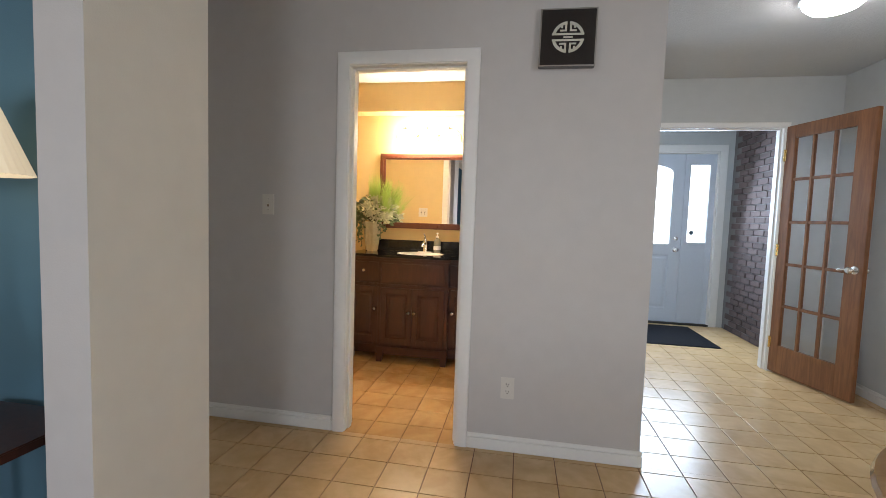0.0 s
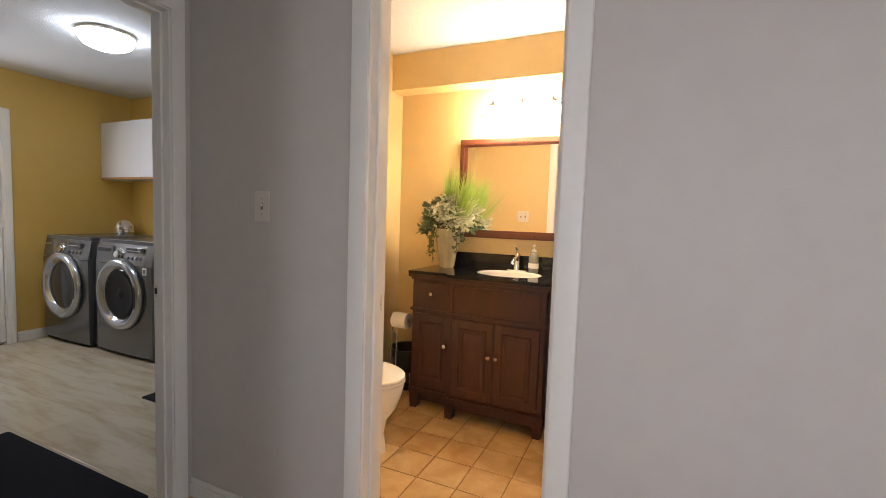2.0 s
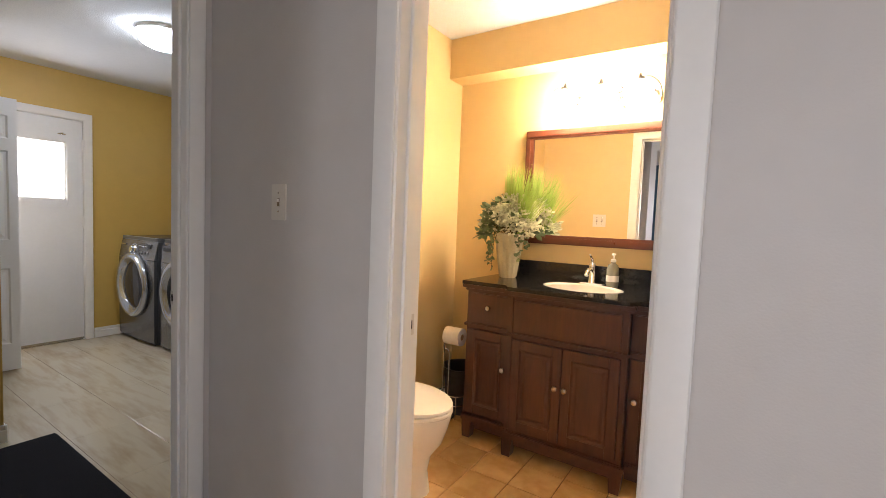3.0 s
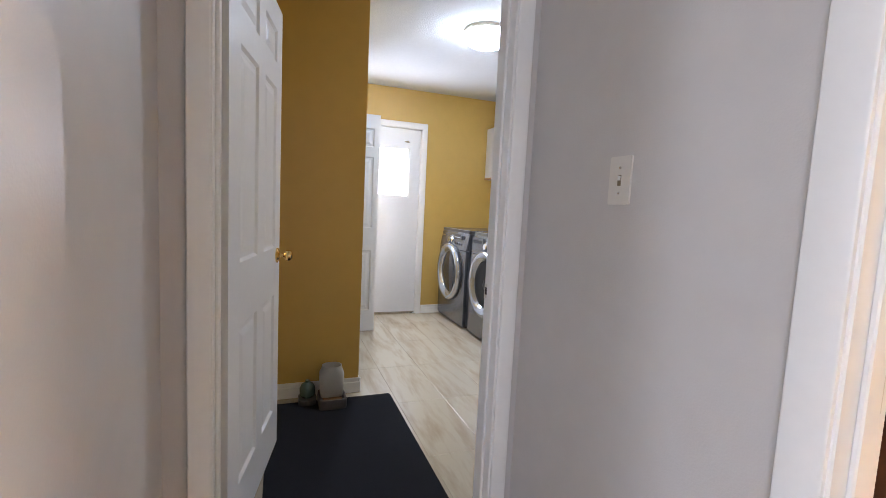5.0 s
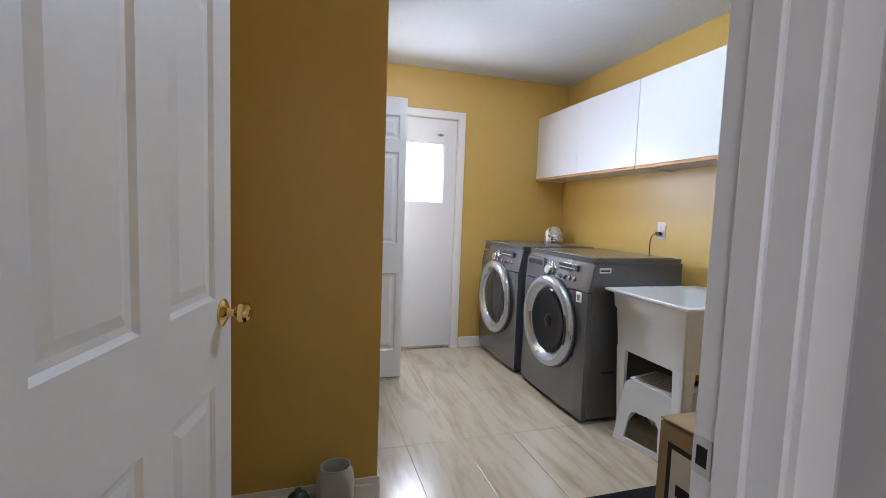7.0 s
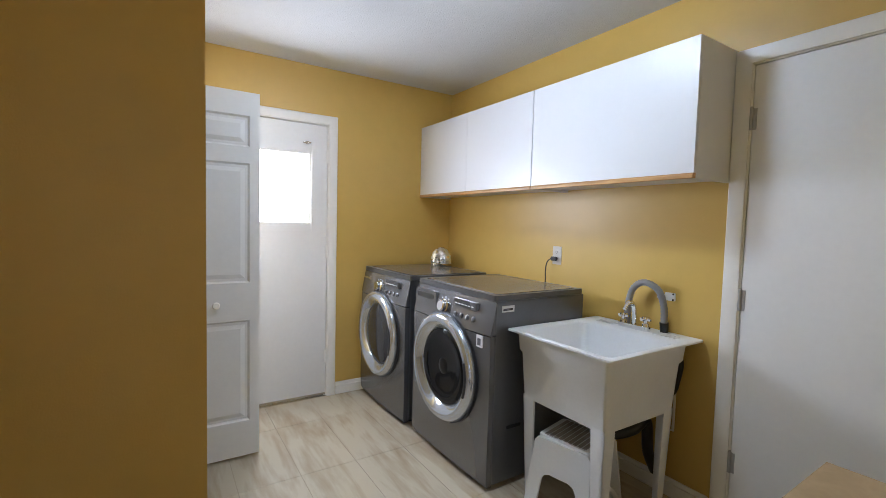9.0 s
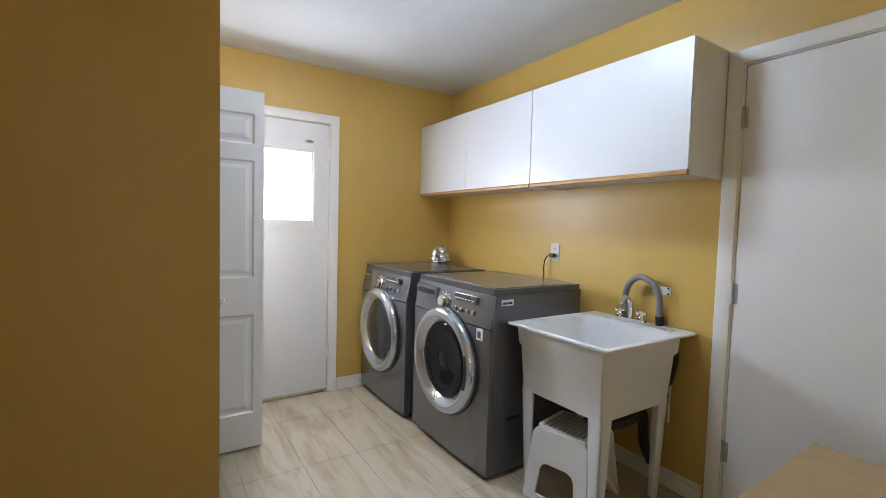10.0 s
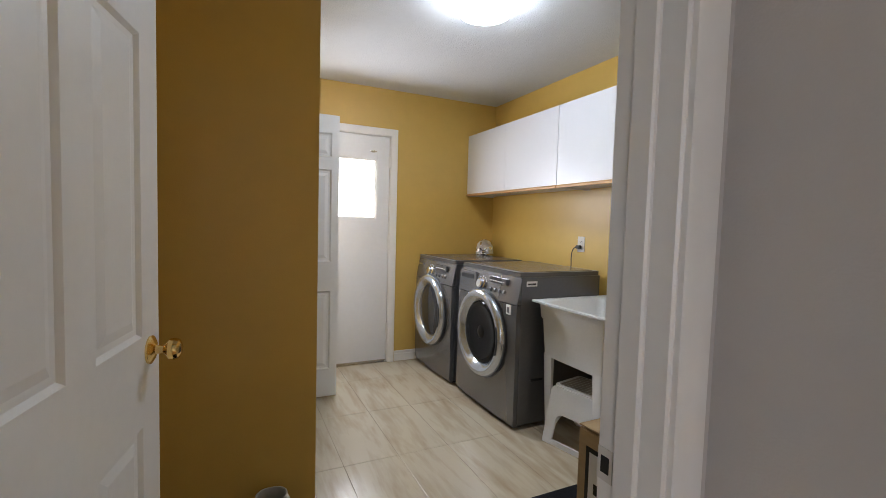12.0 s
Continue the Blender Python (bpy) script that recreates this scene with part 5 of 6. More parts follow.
vlight = thing("vanity_light", pose(-0.527, YN, 1.955), "chrome three-lamp vanity light, lit", "wall lamp")
part("back_plate", prism(bmesh.new(), rounded(-0.29, 0.29, -0.035, 0.045, 0.03), -0.02, 0.0), CHROME, vlight, bevel=0.005)
for i in (-1, 0, 1):
    x = i * 0.2
    part("arm", pipe(bmesh.new(), [(x, -0.02, 0.01), (x, -0.09, 0.02), (x, -0.125, 0.05), (x, -0.125, 0.075)], 0.009, 10, 4), CHROME, vlight, smooth=True)
    sh = part("shade", turned(bmesh.new(), [(0.022, 0.068), (0.045, 0.055), (0.066, 0.025), (0.075, -0.015), (0.072, -0.05), (0.066, -0.052), (0.0, -0.045)], 30, Matrix.Translation((x, -0.125, 0))), glow("vanity_shade_glow", (1.0, 0.82, 0.57), BATH_GLOW) if i == -1 else bpy.data.materials["vanity_shade_glow"], vlight, "glowing opal glass shade", smooth=True)
    part("finial", turned(bmesh.new(), [(0.026, 0.066), (0.024, 0.076), (0.010, 0.082), (0.009, 0.095), (0.004, 0.108), (0, 0.11)], 18, Matrix.Translation((x, -0.125, 0))), PEWTER, sh, smooth=True)
for sx in (-1, 1):
    for dz in (0.03, -0.012):
        part("scroll", pipe(bmesh.new(), [(sx * 0.075, -0.10, dz + 0.012), (sx * 0.10, -0.135, dz + 0.018), (sx * 0.122, -0.14, dz + 0.004), (sx * 0.118, -0.14, dz - 0.014), (sx * 0.10, -0.14, dz - 0.016), (sx * 0.096, -0.14, dz - 0.004)], 0.0065, 8, 4), PEWTER, vlight, smooth=True)
    part("end_arm", pipe(bmesh.new(), [(sx * 0.21, -0.125, 0.085), (sx * 0.255, -0.125, 0.078), (sx * 0.29, -0.10, 0.045), (sx * 0.298, -0.06, 0.0), (sx * 0.28, -0.02, 0.0)], 0.007, 8, 4), PEWTER, vlight, smooth=True)

# vase with grass and variegated leaves
vase = thing("vase", pose(-1.005, VY + 0.385, 0.917), "ribbed cream ceramic vase on the granite", "vase")
bm = bmesh.new()
turned(bm, [(0, 0), (0.046, 0), (0.050, 0.01), (0.066, 0.12), (0.080, 0.235), (0.085, 0.262), (0.080, 0.270), (0.073, 0.258), (0.06, 0.16), (0, 0.15)], 48)
for v_ in bm.verts:
    r_ = math.hypot(v_.co.x, v_.co.y)
    if r_ > 0.04 and 0.005 < v_.co.z < 0.255:
        k_ = 1 + 0.085 * math.cos(12 * math.atan2(v_.co.y, v_.co.x) + v_.co.z * 6)
        v_.co.x, v_.co.y = v_.co.x * k_, v_.co.y * k_
part("body", bm, mat("cream_ribbed_glaze", (0.58, 0.55, 0.40), 0.25, vary=0.2, scale=14), vase, smooth=True)

LIME = mat("lime_grass", (0.33, 0.46, 0.10), 0.5, vary=0.3, scale=20, island=0.6)
SAGE = mat("sage_leaf", (0.115, 0.16, 0.075), 0.5, vary=0.5, scale=30, island=0.8)
CREAMLEAF = mat("cream_variegated_leaf", (0.58, 0.58, 0.41), 0.5, vary=0.3, scale=40, island=0.5)
STEM = mat("brown_stem", (0.10, 0.085, 0.035), 0.7, vary=0.2)
bouquet = thing("artificial_bouquet", pose(-1.005, VY + 0.385, 1.185), "bouquet of lime grass and variegated leaves in the vase", "plant")
rnd = random.Random(7)


def blade(bm, base, tip, width, sag=0.0):
    base, tip = Vector(base), Vector(tip)
    way = (tip - base)
    side = way.cross(Vector((rnd.uniform(-1, 1), rnd.uniform(-1, 1), 0.3))).normalized() * width
    mid = base.lerp(tip, 0.55) + Vector((0, 0, sag))
    a, b, c, d_ = bm.verts.new(base - side * 0.6), bm.verts.new(base + side * 0.6), bm.verts.new(mid + side), bm.verts.new(mid - side)
    e = bm.verts.new(tip)
    bm.faces.new([a, b, c, d_])
    bm.faces.new([d_, c, e])


def leaf(bm, at, way, size, width=0.55):
    """A folded oval leaf with a bent tip."""
    way = Vector(way).normalized()
    side = way.cross(Vector((rnd.uniform(-1, 1), rnd.uniform(-1, 1), rnd.uniform(-1, 1)))).normalized()
    up = side.cross(way)
    at = Vector(at)
    spine = [at, at + way * size * 0.35 + up * size * 0.05, at + way * size * 0.75 + up * size * 0.03, at + way * size - up * size * 0.08]
    half = [0.0, size * width * 0.5, size * width * 0.42, 0.0]
    mids = [bm.verts.new(p_) for p_ in spine]
    for s_ in (-1, 1):
        e1 = bm.verts.new(spine[1] + side * s_ * half[1] + up * size * 0.10)
        e2 = bm.verts.new(spine[2] + side * s_ * half[2] + up * size * 0.09)
        bm.faces.new([mids[0], mids[1], e1])
        bm.faces.new([mids[1], mids[2], e2, e1])
        bm.faces.new([mids[2], mids[3], e2])


def tuft(cx, cy, lean, height, count):
    bm = bmesh.new()
    for _ in range(count):
        a, r_ = rnd.uniform(0, 2 * math.pi), rnd.random() ** 0.7
        h_ = height * rnd.uniform(0.55, 1.0)
        blade(bm, (cx + 0.012 * math.cos(a), cy + 0.012 * math.sin(a), 0.0), (cx + lean[0] + 0.075 * r_ * math.cos(a), cy + lean[1] + 0.055 * r_ * math.sin(a), h_), 0.0014, 0.02)
    part("grass_tuft", bm, LIME, bouquet, "lime green grass blades")


tuft(0.0, 0.0, (0.02, -0.01), 0.46, 330)
tuft(0.06, -0.01, (0.075, -0.02), 0.43, 260)
tuft(0.08, -0.02, (0.19, -0.02), 0.35, 30)
stems = bmesh.new()
green, pale = bmesh.new(), bmesh.new()
for k in range(120):
    a = rnd.uniform(0, 2 * math.pi)
    r_ = rnd.uniform(0.02, 0.165)
    top_ = Vector((r_ * math.cos(a) * 1.15, r_ * math.sin(a) * 0.72, 0.19 - 0.85 * r_ + rnd.uniform(-0.06, 0.05)))
    pipe(stems, [(0.01 * math.cos(a), 0.01 * math.sin(a), -0.02), (top_.x * 0.55, top_.y * 0.55, top_.z * 0.75 + 0.03), top_], 0.0016, 5)
    light_one = top_.x > -0.05 and rnd.random() < 0.82 or rnd.random() < 0.42
    for q in range(rnd.randint(13, 18)):
        w_ = Vector((rnd.uniform(-1, 1), rnd.uniform(-1, 1), rnd.uniform(-0.8, 0.9)))
        leaf(pale if light_one else green, top_ + w_ * rnd.uniform(0.004, 0.038), w_ + Vector((math.cos(a), math.sin(a), 0)) * 0.5, rnd.uniform(0.024, 0.042) if light_one else rnd.uniform(0.032, 0.055))
for k, (dx, dy, dz) in enumerate(((-0.11, -0.05, -0.20), (-0.13, 0.02, -0.14), (-0.09, -0.07, -0.12), (0.10, -0.08, -0.15), (0.13, -0.03, -0.09), (-0.075, -0.07, -0.23))):
    p0, p1, p2, p3 = Vector((0, 0, 0.01)), Vector((dx * 0.6, dy * 0.7, 0.05)), Vector((dx, dy, dz * 0.35)), Vector((dx * 1.05, dy, dz))
    line = [p0, p0.lerp(p1, 0.6), p1, p1.lerp(p2, 0.6), p2, p2.lerp(p3, 0.5), p3]
    pipe(stems, line, 0.0015, 5)
    for q in range(14):
        u = q / 13 * (len(line) - 3) + 2
        at_ = line[min(int(u), len(line) - 2)].lerp(line[min(int(u) + 1, len(line) - 1)], u - int(u))
        leaf(green, at_, (rnd.uniform(-1, 1), rnd.uniform(-1, 0.4), rnd.uniform(-0.9, 0.2)), rnd.uniform(0.022, 0.036), 0.8)
part("stems", stems, STEM, bouquet)
part("green_leaves", green, SAGE, bouquet, "grey-green eucalyptus leaves")
part("variegated_leaves", pale, CREAMLEAF, bouquet, "cream-edged variegated leaves")

# toilet, facing east
toilet = thing("toilet", pose(XE + 0.013, 3.40, 0, 0, 0, -90) @ Matrix.Diagonal((1, 0.958, 1, 1)), "white two-piece toilet with closed lid", "toilet")


def oval(bm, rows, n=36):
    """Stacked egg-shaped rings: (half width, back y, front y, z)."""
    rings = []
    for hw_, yb, yf, z in rows:
        ring = []
        for i in range(n):
            a = 2 * math.pi * i / n
            cy, ry = (yb + yf) / 2, (yf - yb) / 2
            s_ = math.sin(a)
            ring.append(bm.verts.new((hw_ * math.cos(a) * (1 - 0.10 * s_), cy + ry * s_, z)))
        rings.append(ring)
    for lo, hi in zip(rings, rings[1:]):
        for i in range(n):
            j = (i + 1) % n
            bm.faces.new([lo[i], lo[j], hi[j], hi[i]])
    bm.faces.new(rings[0][::-1])
    bm.faces.new(rings[-1])
    return bm


part("pedestal", oval(bmesh.new(), [(0.130, 0.14, 0.57, 0.0), (0.126, 0.14, 0.565, 0.03), (0.115, 0.15, 0.555, 0.10), (0.120, 0.15, 0.575, 0.18), (0.135, 0.18, 0.63, 0.25), (0.172, 0.18, 0.655, 0.32), (0.182, 0.18, 0.668, 0.375), (0.180, 0.185, 0.666, 0.385)]), CERAMIC, toilet, smooth=True)
part("seat", oval(bmesh.new(), [(0.182, 0.21, 0.668, 0.387), (0.187, 0.208, 0.674, 0.393), (0.186, 0.21, 0.673, 0.404), (0.180, 0.215, 0.668, 0.407)]), CERAMIC, toilet, smooth=True)
part("lid", oval(bmesh.new(), [(0.180, 0.205, 0.668, 0.409), (0.185, 0.20, 0.673, 0.414), (0.183, 0.20, 0.671, 0.424), (0.165, 0.215, 0.65, 0.431), (0.08, 0.30, 0.58, 0.434)]), CERAMIC, toilet, smooth=True)
part("tank", B((-0.215, 0.215, 0.0, 0.185, 0.40, 0.745)), CERAMIC, toilet, bevel=0.02, segments=3)
part("tank_lid", B((-0.225, 0.225, 0.0, 0.196, 0.745, 0.78)), CERAMIC, toilet, bevel=0.01)
part("flush_lever", pipe(bmesh.new(), [(-0.15, 0.185, 0.69), (-0.15, 0.205, 0.69), (-0.08, 0.21, 0.682)], 0.007, 8), CHROME, toilet, smooth=True)

stand = thing("toilet_paper_stand", pose(-1.345, 4.12, 0), "chrome toilet paper stand with wire basket", "paper stand")
part("base", turned(bmesh.new(), [(0, 0), (0.085, 0), (0.085, 0.008), (0.02, 0.014), (0, 0.014)], 28), NICKEL, stand, smooth=True)
part("pole", pipe(bmesh.new(), [(0, 0, 0.01), (0, 0, 0.54), (0, -0.01, 0.565), (0.04, -0.02, 0.56), (0.14, -0.02, 0.56)], 0.007, 10), NICKEL, stand, smooth=True)
part("pole", pipe(bmesh.new(), [(0.03, 0.02, 0.01), (0.03, 0.02, 0.42), (0.015, 0.01, 0.44), (0.0, 0.0, 0.44)], 0.005, 10), NICKEL, stand, smooth=True)
for z in (0.10, 0.16):
    pts = [(0.05 + 0.09 * math.cos(2 * math.pi * i / 20), 0.03 - 0.07 * math.sin(2 * math.pi * i / 20), z) for i in range(21)]
    part("basket_wire", pipe(bmesh.new(), pts, 0.0035, 6), NICKEL, stand)
for i in range(8):
    a = 2 * math.pi * i / 8
    part("basket_wire", rod(bmesh.new(), (0.05 + 0.09 * math.cos(a), 0.03 + 0.07 * math.sin(a), 0.012), (0.05 + 0.09 * math.cos(a), 0.03 + 0.07 * math.sin(a), 0.16), 0.0025, n=6), NICKEL, stand)
roll = thing("toilet_roll", pose(-1.258, 4.10, 0.54), "white toilet paper roll on the stand", "toilet roll")
part("paper", turned(bmesh.new(), [(0.019, -0.055), (0.054, -0.055), (0.054, 0.055), (0.019, 0.055), (0.019, -0.055)], 32, pose(0, 0, 0, 0, 90)), mat("soft_paper", (0.80, 0.78, 0.74), 0.9, vary=0.03, bump=0.2), roll, smooth=True)
part("core", turned(bmesh.new(), [(0.0185, -0.054), (0.0185, 0.054), (0.0165, 0.054), (0.0165, -0.054), (0.0185, -0.054)], 24, pose(0, 0, 0, 0, 90)), CARD, roll)
bin_ = thing("waste_basket", pose(-1.30, 4.29, 0), "black plastic waste basket in the corner", "waste basket")
part("shell", turned(bmesh.new(), [(0, 0), (0.10, 0), (0.128, 0.285), (0.134, 0.29), (0.132, 0.297), (0.124, 0.293), (0.097, 0.01), (0, 0.01)], 32), BLACKPLASTIC, bin_, smooth=True)
part("liner", turned(bmesh.new(), [(0.123, 0.24), (0.127, 0.299), (0.138, 0.300), (0.139, 0.25)], 32), mat("black_bin_liner", (0.015, 0.015, 0.016), 0.3, vary=0.3, bump=1.0, bscale=30), bin_, smooth=True)

# ---- hall ----
art = thing("wall_plaque", pose(0.523, YB, 2.132, -3.0, 0.6, 0), "black lacquer plaque with a silver round emblem", "wall art")
LACQUER = mat("black_lacquer", (0.012, 0.009, 0.009), 0.07, vary=0.15, coat=0.6)
part("box", B((-0.134, 0.134, -0.040, -0.002, -0.140, 0.140)), LACQUER, art, bevel=0.003)
part("silver_edge", B((-0.1345, -0.128, -0.0415, -0.040, -0.1405, 0.1405), (0.128, 0.1345, -0.0415, -0.040, -0.1405, 0.1405), (-0.128, 0.128, -0.0415, -0.040, -0.1405, -0.134), (-0.128, 0.128, -0.0415, -0.040, 0.134, 0.1405)), NICKEL, art)
SILVER = mat("silver_leaf", (0.66, 0.66, 0.58), 0.4, 0.3, vary=0.1)
bm = bmesh.new()


def arc(a0, a1, r0, r1):
    n_ = 14
    pts = [(r1 * math.cos(radians(a0 + (a1 - a0) * i / n_)), r1 * math.sin(radians(a0 + (a1 - a0) * i / n_))) for i in range(n_ + 1)]
    pts += [(r0 * math.cos(radians(a1 + (a0 - a1) * i / n_)), r0 * math.sin(radians(a1 + (a0 - a1) * i / n_))) for i in range(n_ + 1)]
    prism(bm, pts, -0.0425, -0.040)


for a0, a1 in ((14, 85), (95, 166), (194, 265), (275, 346)):
    arc(a0, a1, 0.062, 0.076)
for sx in (-1, 1):
    for sz in (-1, 1):
        for u0, u1, w0, w1 in ((0.007, 0.016, 0.028, 0.068), (0.016, 0.040, 0.028, 0.036), (0.026, 0.035, 0.044, 0.062)):
            xa, xb = sorted((sx * u0, sx * u1))
            za, zb = sorted((sz * w0, sz * w1))
            box(bm, xa, xb, -0.0425, -0.040, za, zb)
    xa, xb = sorted((sx * 0.055, sx * 0.076))
    box(bm, xa, xb, -0.0425, -0.040, 0.010, 0.019)
    box(bm, xa, xb, -0.0425, -0.040, -0.019, -0.010)
box(bm, -0.055, 0.055, -0.0425, -0.040, 0.010, 0.019)
box(bm, -0.055, 0.055, -0.0425, -0.040, -0.019, -0.010)
box(bm, -0.022, 0.022, -0.0425, -0.040, -0.004, 0.004)
part("emblem", bm, SILVER, art, "pale round fretwork emblem")

hall_lamp = thing("ceiling_light", pose(1.95, 3.17, HC), "round opal dome ceiling light in the hall", "ceiling light")
part("collar", turned(bmesh.new(), [(0.150, 0), (0.156, -0.03), (0.146, -0.036), (0, -0.036)], 36), NICKEL, hall_lamp, smooth=True)
part("diffuser", turned(bmesh.new(), [(0.144, -0.036), (0.14, -0.055), (0.11, -0.085), (0.06, -0.10), (0, -0.103)], 36), glow("hall_lamp_glow", (1.0, 0.97, 0.92), HALL_GLOW), hall_lamp, smooth=True)

table = thing("round_table", pose(1.565, 1.07, 0), "round honey oak pedestal table with a polished rim", "table")
part("tabletop", turned(bmesh.new(), [(0, 0.722), (0.57, 0.722), (0.595, 0.728), (0.603, 0.738), (0.597, 0.749), (0.58, 0.753), (0, 0.753)], 64), mat("polished_oak_top", (0.40, 0.22, 0.07), 0.16, vary=0.2, scale=5, stretch=(1, 8, 1), coat=0.6), table, smooth=True)
part("column", turned(bmesh.new(), [(0.16, 0.72), (0.15, 0.70), (0.06, 0.66), (0.05, 0.5), (0.075, 0.35), (0.06, 0.22), (0.09, 0.16), (0.0, 0.16)], 28), OAK, table, smooth=True)
for k in range(4):
    a = radians(45 + 90 * k)
    part("leg", pipe(bmesh.new(), [(0.05 * math.cos(a), 0.05 * math.sin(a), 0.20), (0.22 * math.cos(a), 0.22 * math.sin(a), 0.13), (0.38 * math.cos(a), 0.38 * math.sin(a), 0.03)], [0.04, 0.032, 0.028], 10), OAK, table, smooth=True)

# lamp in the blue room
SHADE = mat("pleated_cream_shade", (0.75, 0.68, 0.52), 0.8, vary=0.05, scale=30)
SHADE.node_tree.nodes["Principled BSDF"].inputs["Emission Color"].default_value = (1, 0.78, 0.5, 1)
SHADE.node_tree.nodes["Principled BSDF"].inputs["Emission Strength"].default_value = 0.55
end_table = thing("end_table", pose(-1.19, 1.33, 0), "small dark end table in the blue room", "table")
part("top", B((-0.22, 0.22, -0.22, 0.22, 0.55, 0.58)), WOOD, end_table, bevel=0.004)
for sx in (-1, 1):
    for sy in (-1, 1):
        part("leg", B((sx * 0.19 - 0.018, sx * 0.19 + 0.018, sy * 0.19 - 0.018, sy * 0.19 + 0.018, 0, 0.55)), WOOD, end_table)
lamp_ = thing("table_lamp", pose(-1.24, 1.33, 0.58), "table lamp with a pleated cream shade", "lamp")
part("foot", turned(bmesh.new(), [(0, 0), (0.09, 0), (0.09, 0.015), (0.04, 0.03), (0.07, 0.14), (0.075, 0.25), (0.03, 0.36), (0.015, 0.42), (0.015, 0.60), (0, 0.60)], 28), BRASS, lamp_, smooth=True)
bm = bmesh.new()
rings = []
for r_, z in ((0.215, 0.735), (0.205, 0.76), (0.16, 0.88), (0.115, 1.0)):
    rings.append([bm.verts.new((r_ * (1 + 0.012 * (i % 2)) * math.cos(math.pi * i / 48), r_ * (1 + 0.012 * (i % 2)) * math.sin(math.pi * i / 48), z)) for i in range(96)])
for lo, hi in zip(rings, rings[1:]):
    for i in range(96):
        bm.faces.new([lo[i], lo[(i + 1) % 96], hi[(i + 1) % 96], hi[i]])
part("shade", bm, SHADE, lamp_, "pleated cream shade")


# ---- pieces of floors and walls ----


def tile_mesh(w, d, r=0.0016, lip=0.0005, h=0.005):
    """One tile with softened edges; its base at z = -h."""
    bm = bmesh.new()
    rings = [[bm.verts.new((sx * (w / 2 - i), sy * (d / 2 - i), z)) for sx, sy in ((-1, -1), (1, -1), (1, 1), (-1, 1))] for i, z in ((0, -h), (0, -lip), (r, 0.0))]
    for lo, hi in zip(rings, rings[1:]):
        for i in range(4):
            j = (i + 1) % 4
            bm.faces.new([lo[i], lo[j], hi[j], hi[i]])
    bm.faces.new(rings[-1])
    me = bpy.data.meshes.new("tile")
    bm.to_mesh(me)
    bm.free()
    return me


def tile_parts(parent, name, spots, w, d, material, h):
    """Tiles as objects; whole ones share one mesh."""
    whole = None
    for x0, x1, y0, y1 in spots:
        if abs(x1 - x0 - w) < 1e-4 and abs(y1 - y0 - d) < 1e-4:
            if whole is None:
                whole = tile_mesh(w, d, h=h)
                whole.materials.append(material)
            me = whole
        else:
            me = tile_mesh(x1 - x0, y1 - y0, r=min(0.0016, (x1 - x0) / 4, (y1 - y0) / 4), h=h)
            me.materials.append(material)
        ob = new(name, me)
        ob.parent = parent
        ob.matrix_world = pose((x0 + x1) / 2, (y0 + y1) / 2, 0)


def tile_rest(parent, name, spots, material, h):
    bm = bmesh.new()
    verts, faces = [], []
    for x0, x1, y0, y1 in spots:
        k = len(verts)
        for i, z in ((0, -h), (0, -0.0005), (0.0016, 0.0)):
            verts += [(x0 + i, y0 + i, z), (x1 - i, y0 + i, z), (x1 - i, y1 - i, z), (x0 + i, y1 - i, z)]
        for s_ in (0, 4):
            faces += [(k + s_ + i, k + s_ + (i + 1) % 4, k + s_ + 4 + (i + 1) % 4, k + s_ + 4 + i) for i in range(4)]
        faces.append((k + 8, k + 9, k + 10, k + 11))
    bm.free()
    me = bpy.data.meshes.new(name)
    me.from_pydata(verts, [], faces)
    me.materials.append(material)
    ob = new(name, me)
    ob.parent = parent
    ob["kind"] = "stuff"
    return ob


def grid(x0, x1, y0, y1, ax, ay, w, d, gap, offset=0.0):
    """Tiles of a running grid cut to a rectangle; offset shifts every other row."""
    out = []
    j = math.floor((y0 - ay) / d)
    while ay + j * d < y1:
        shift = offset * (j % 2)
        i = math.floor((x0 - ax - shift) / w)
        while ax + shift + i * w < x1:
            a, b = max(x0, ax + shift + i * w + gap / 2), min(x1, ax + shift + (i + 1) * w - gap / 2)
            c, e = max(y0, ay + j * d + gap / 2), min(y1, ay + (j + 1) * d - gap / 2)
            if b - a > 0.01 and e - c > 0.01:
                out.append((a, b, c, e))
            i += 1
        j += 1
    return out


T, TG = 0.208, 0.005
hall_floor, bath_floor, pass_floor, laundry_floor = (bpy.data.objects[n_] for n_ in ("floor_hall", "floor_bathroom", "floor_passage", "floor_laundry"))
hall_spots = grid(-0.84, 2.93, -2.5, YB, -0.062, 2.457, T, T, TG) + grid(XC, 2.93, YB, YD, -0.062, 2.457, T, T, TG)
near = [s_ for s_ in hall_spots if s_[2] > 1.25 and s_[0] < 2.6 and s_[2] < 3.9]
tile_parts(hall_floor, "tile", near[:290], T - TG, T - TG, HALLTILE, 0.005)
used = set(near[:290])
tile_rest(hall_floor, "far_tiles", [s_ for s_ in hall_spots if s_ not in used], HALLTILE, 0.005)
tile_parts(pass_floor, "tile", grid(XL, -0.84, YP, YB, -0.062, 2.457, T, T, TG), T - TG, T - TG, HALLTILE, 0.0055)
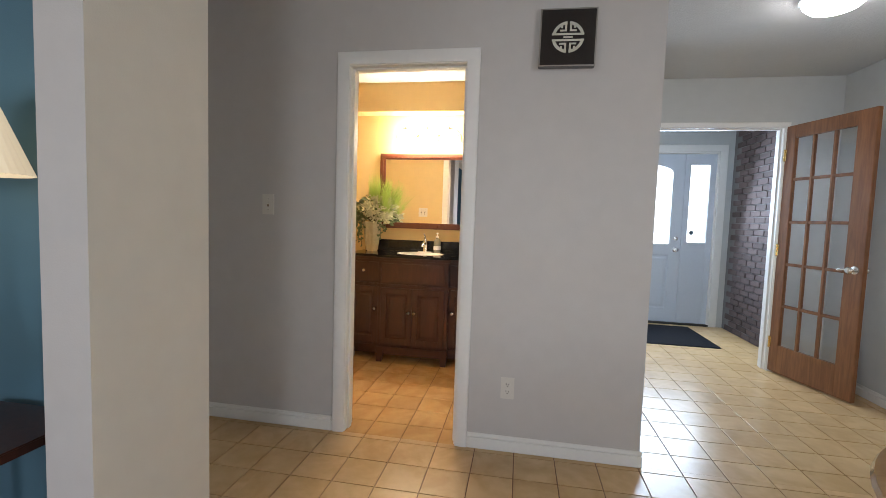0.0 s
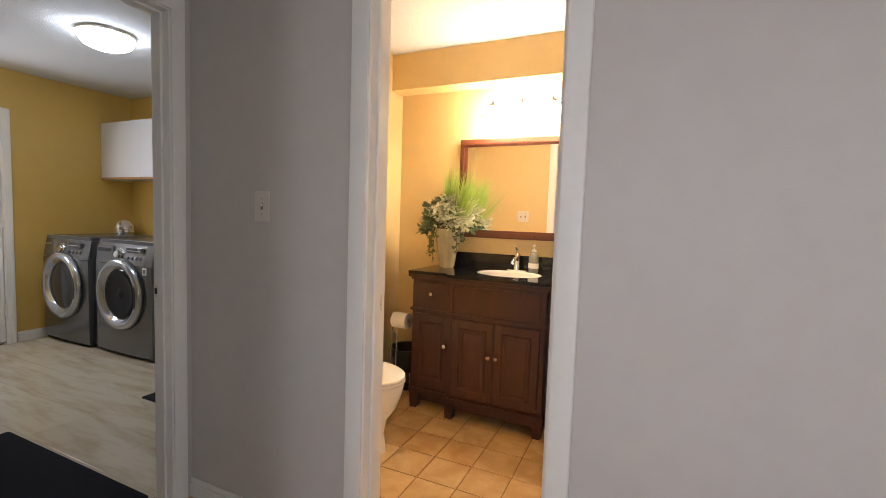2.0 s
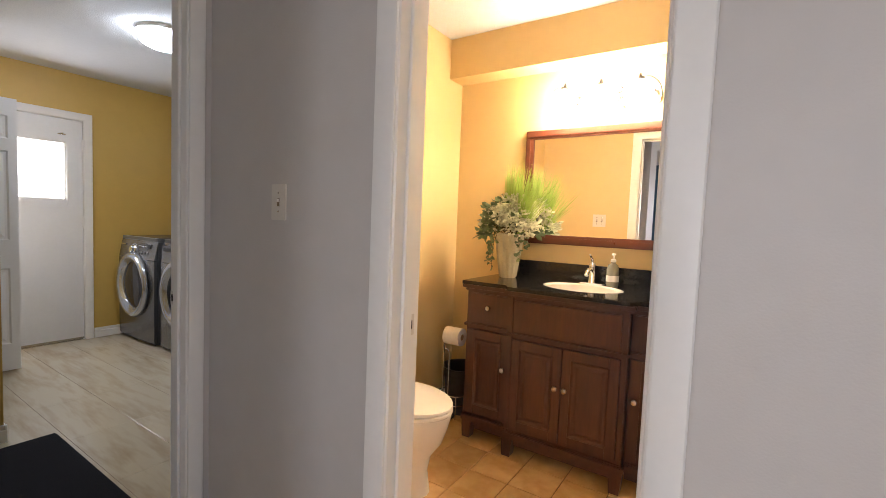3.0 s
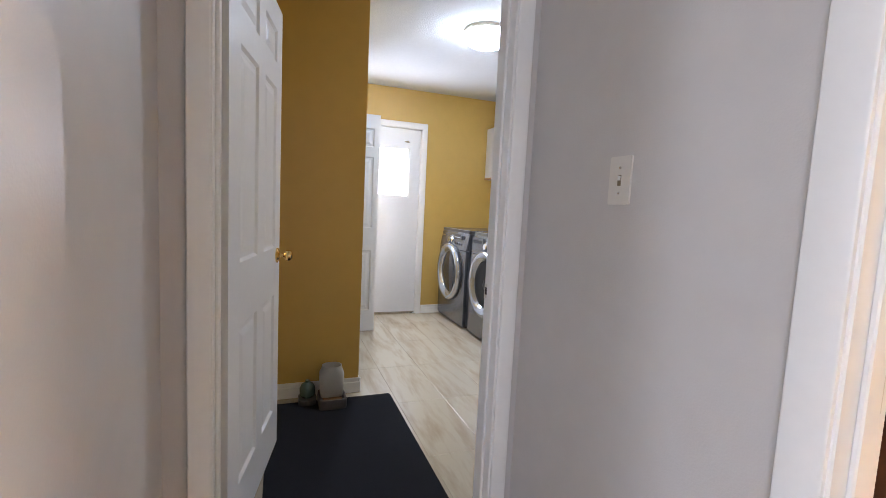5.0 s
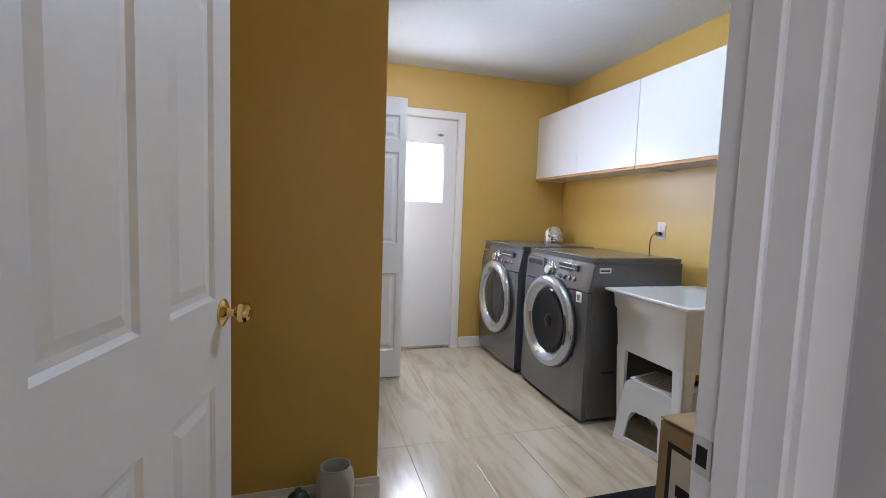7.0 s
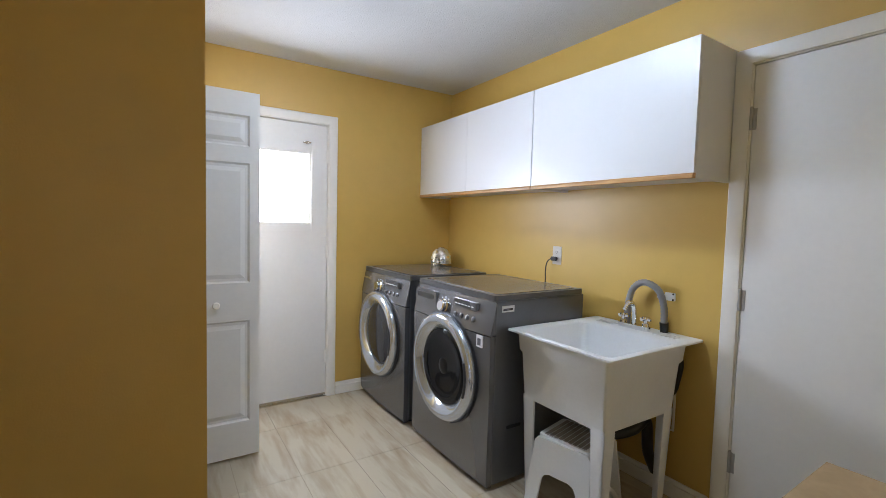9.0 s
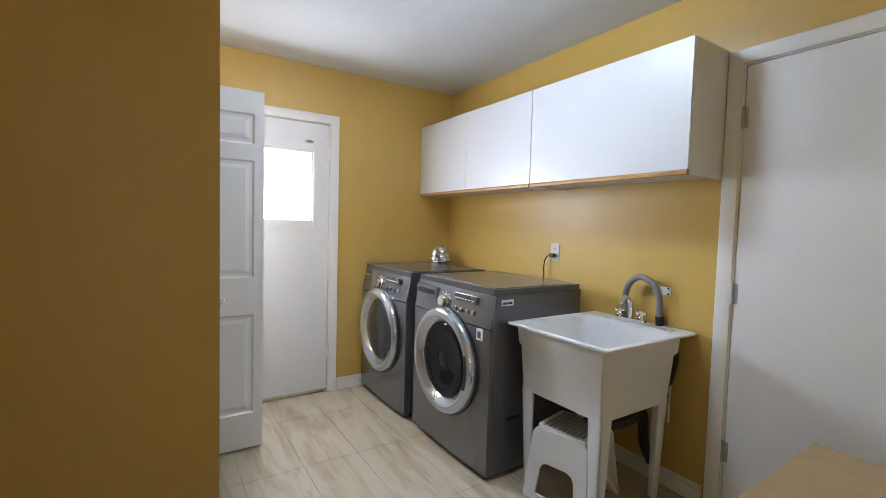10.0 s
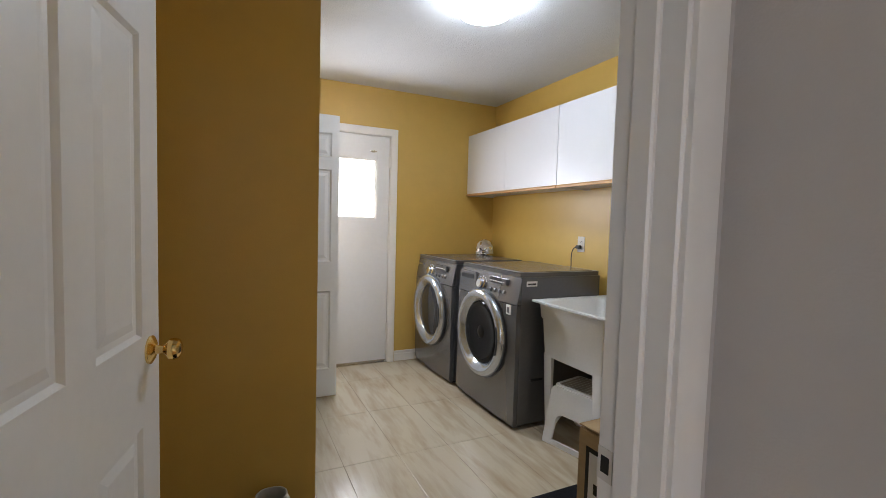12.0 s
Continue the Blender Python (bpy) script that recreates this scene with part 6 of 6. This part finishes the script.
tile_parts(bath_floor, "tile", grid(XE, XC - 0.12, YB + 0.001, YN, -0.062, 2.457, T, T, TG), T - TG, T - TG, BATHTILE, 0.0055)
tile_parts(laundry_floor, "tile", grid(XW, XL - 0.001, YP, YN, -3.332, 2.632, 0.60, 0.300, 0.0022), 0.5978, 0.2978, LAUNDRYTILE, 0.003)
slab("threshold_laundry", (XL - 0.012, XL + 0.012, DY0, DY1, -0.003, 0.002), GROUT_WARM, "narrow grout joint between the two floors", "threshold")

# brick wall of the foyer
BRICK = mat("mottled_brown_brick", (0.068, 0.046, 0.042), 0.85, vary=0.55, scale=14, bump=0.8, bscale=90, random_object=0.9)
MORTAR = mat("grey_mortar", (0.19, 0.18, 0.18), 0.95, vary=0.15, scale=30, bump=0.5, bscale=160)
brick_wall = slab("wall_foyer_brick", (2.848, 3.08, YF + 0.12, YD, 0, HC), MORTAR, "rough brown brick wall with grey mortar", "wall")
bl, bh, mj = 0.200, 0.058, 0.010
shapes = []
for v_ in range(5):
    bm = bmesh.new()
    box(bm, -0.012, 0.004, -bl / 2, bl / 2, -bh / 2, bh / 2)
    sharp = [e for e in bm.edges if all(v.co.x < 0 for v in e.verts) or abs(e.verts[0].co.x - e.verts[1].co.x) > 0.01]
    bmesh.ops.bevel(bm, geom=sharp, offset=0.004, segments=1, affect="EDGES")
    for v in bm.verts:
        v.co += Vector((rnd.uniform(-0.0025, 0.0025), rnd.uniform(-0.002, 0.002), rnd.uniform(-0.002, 0.002)))
    me = bpy.data.meshes.new("brick")
    bm.to_mesh(me)
    bm.free()
    me.materials.append(BRICK)
    shapes.append(me)
row = 0
z = 0.006 + bh / 2
while z + bh / 2 < HC:
    y = YF + 0.13 + bl / 2 + (0.105 if row % 2 else 0)
    while y + bl / 2 < YD:
        ob = new("brick", rnd.choice(shapes))
        ob.parent = brick_wall
        ob.matrix_world = pose(2.846, y, z, rnd.uniform(-0.5, 0.5), 0, rnd.uniform(-0.5, 0.5))
        y += bl + mj
    z += bh + mj
    row += 1
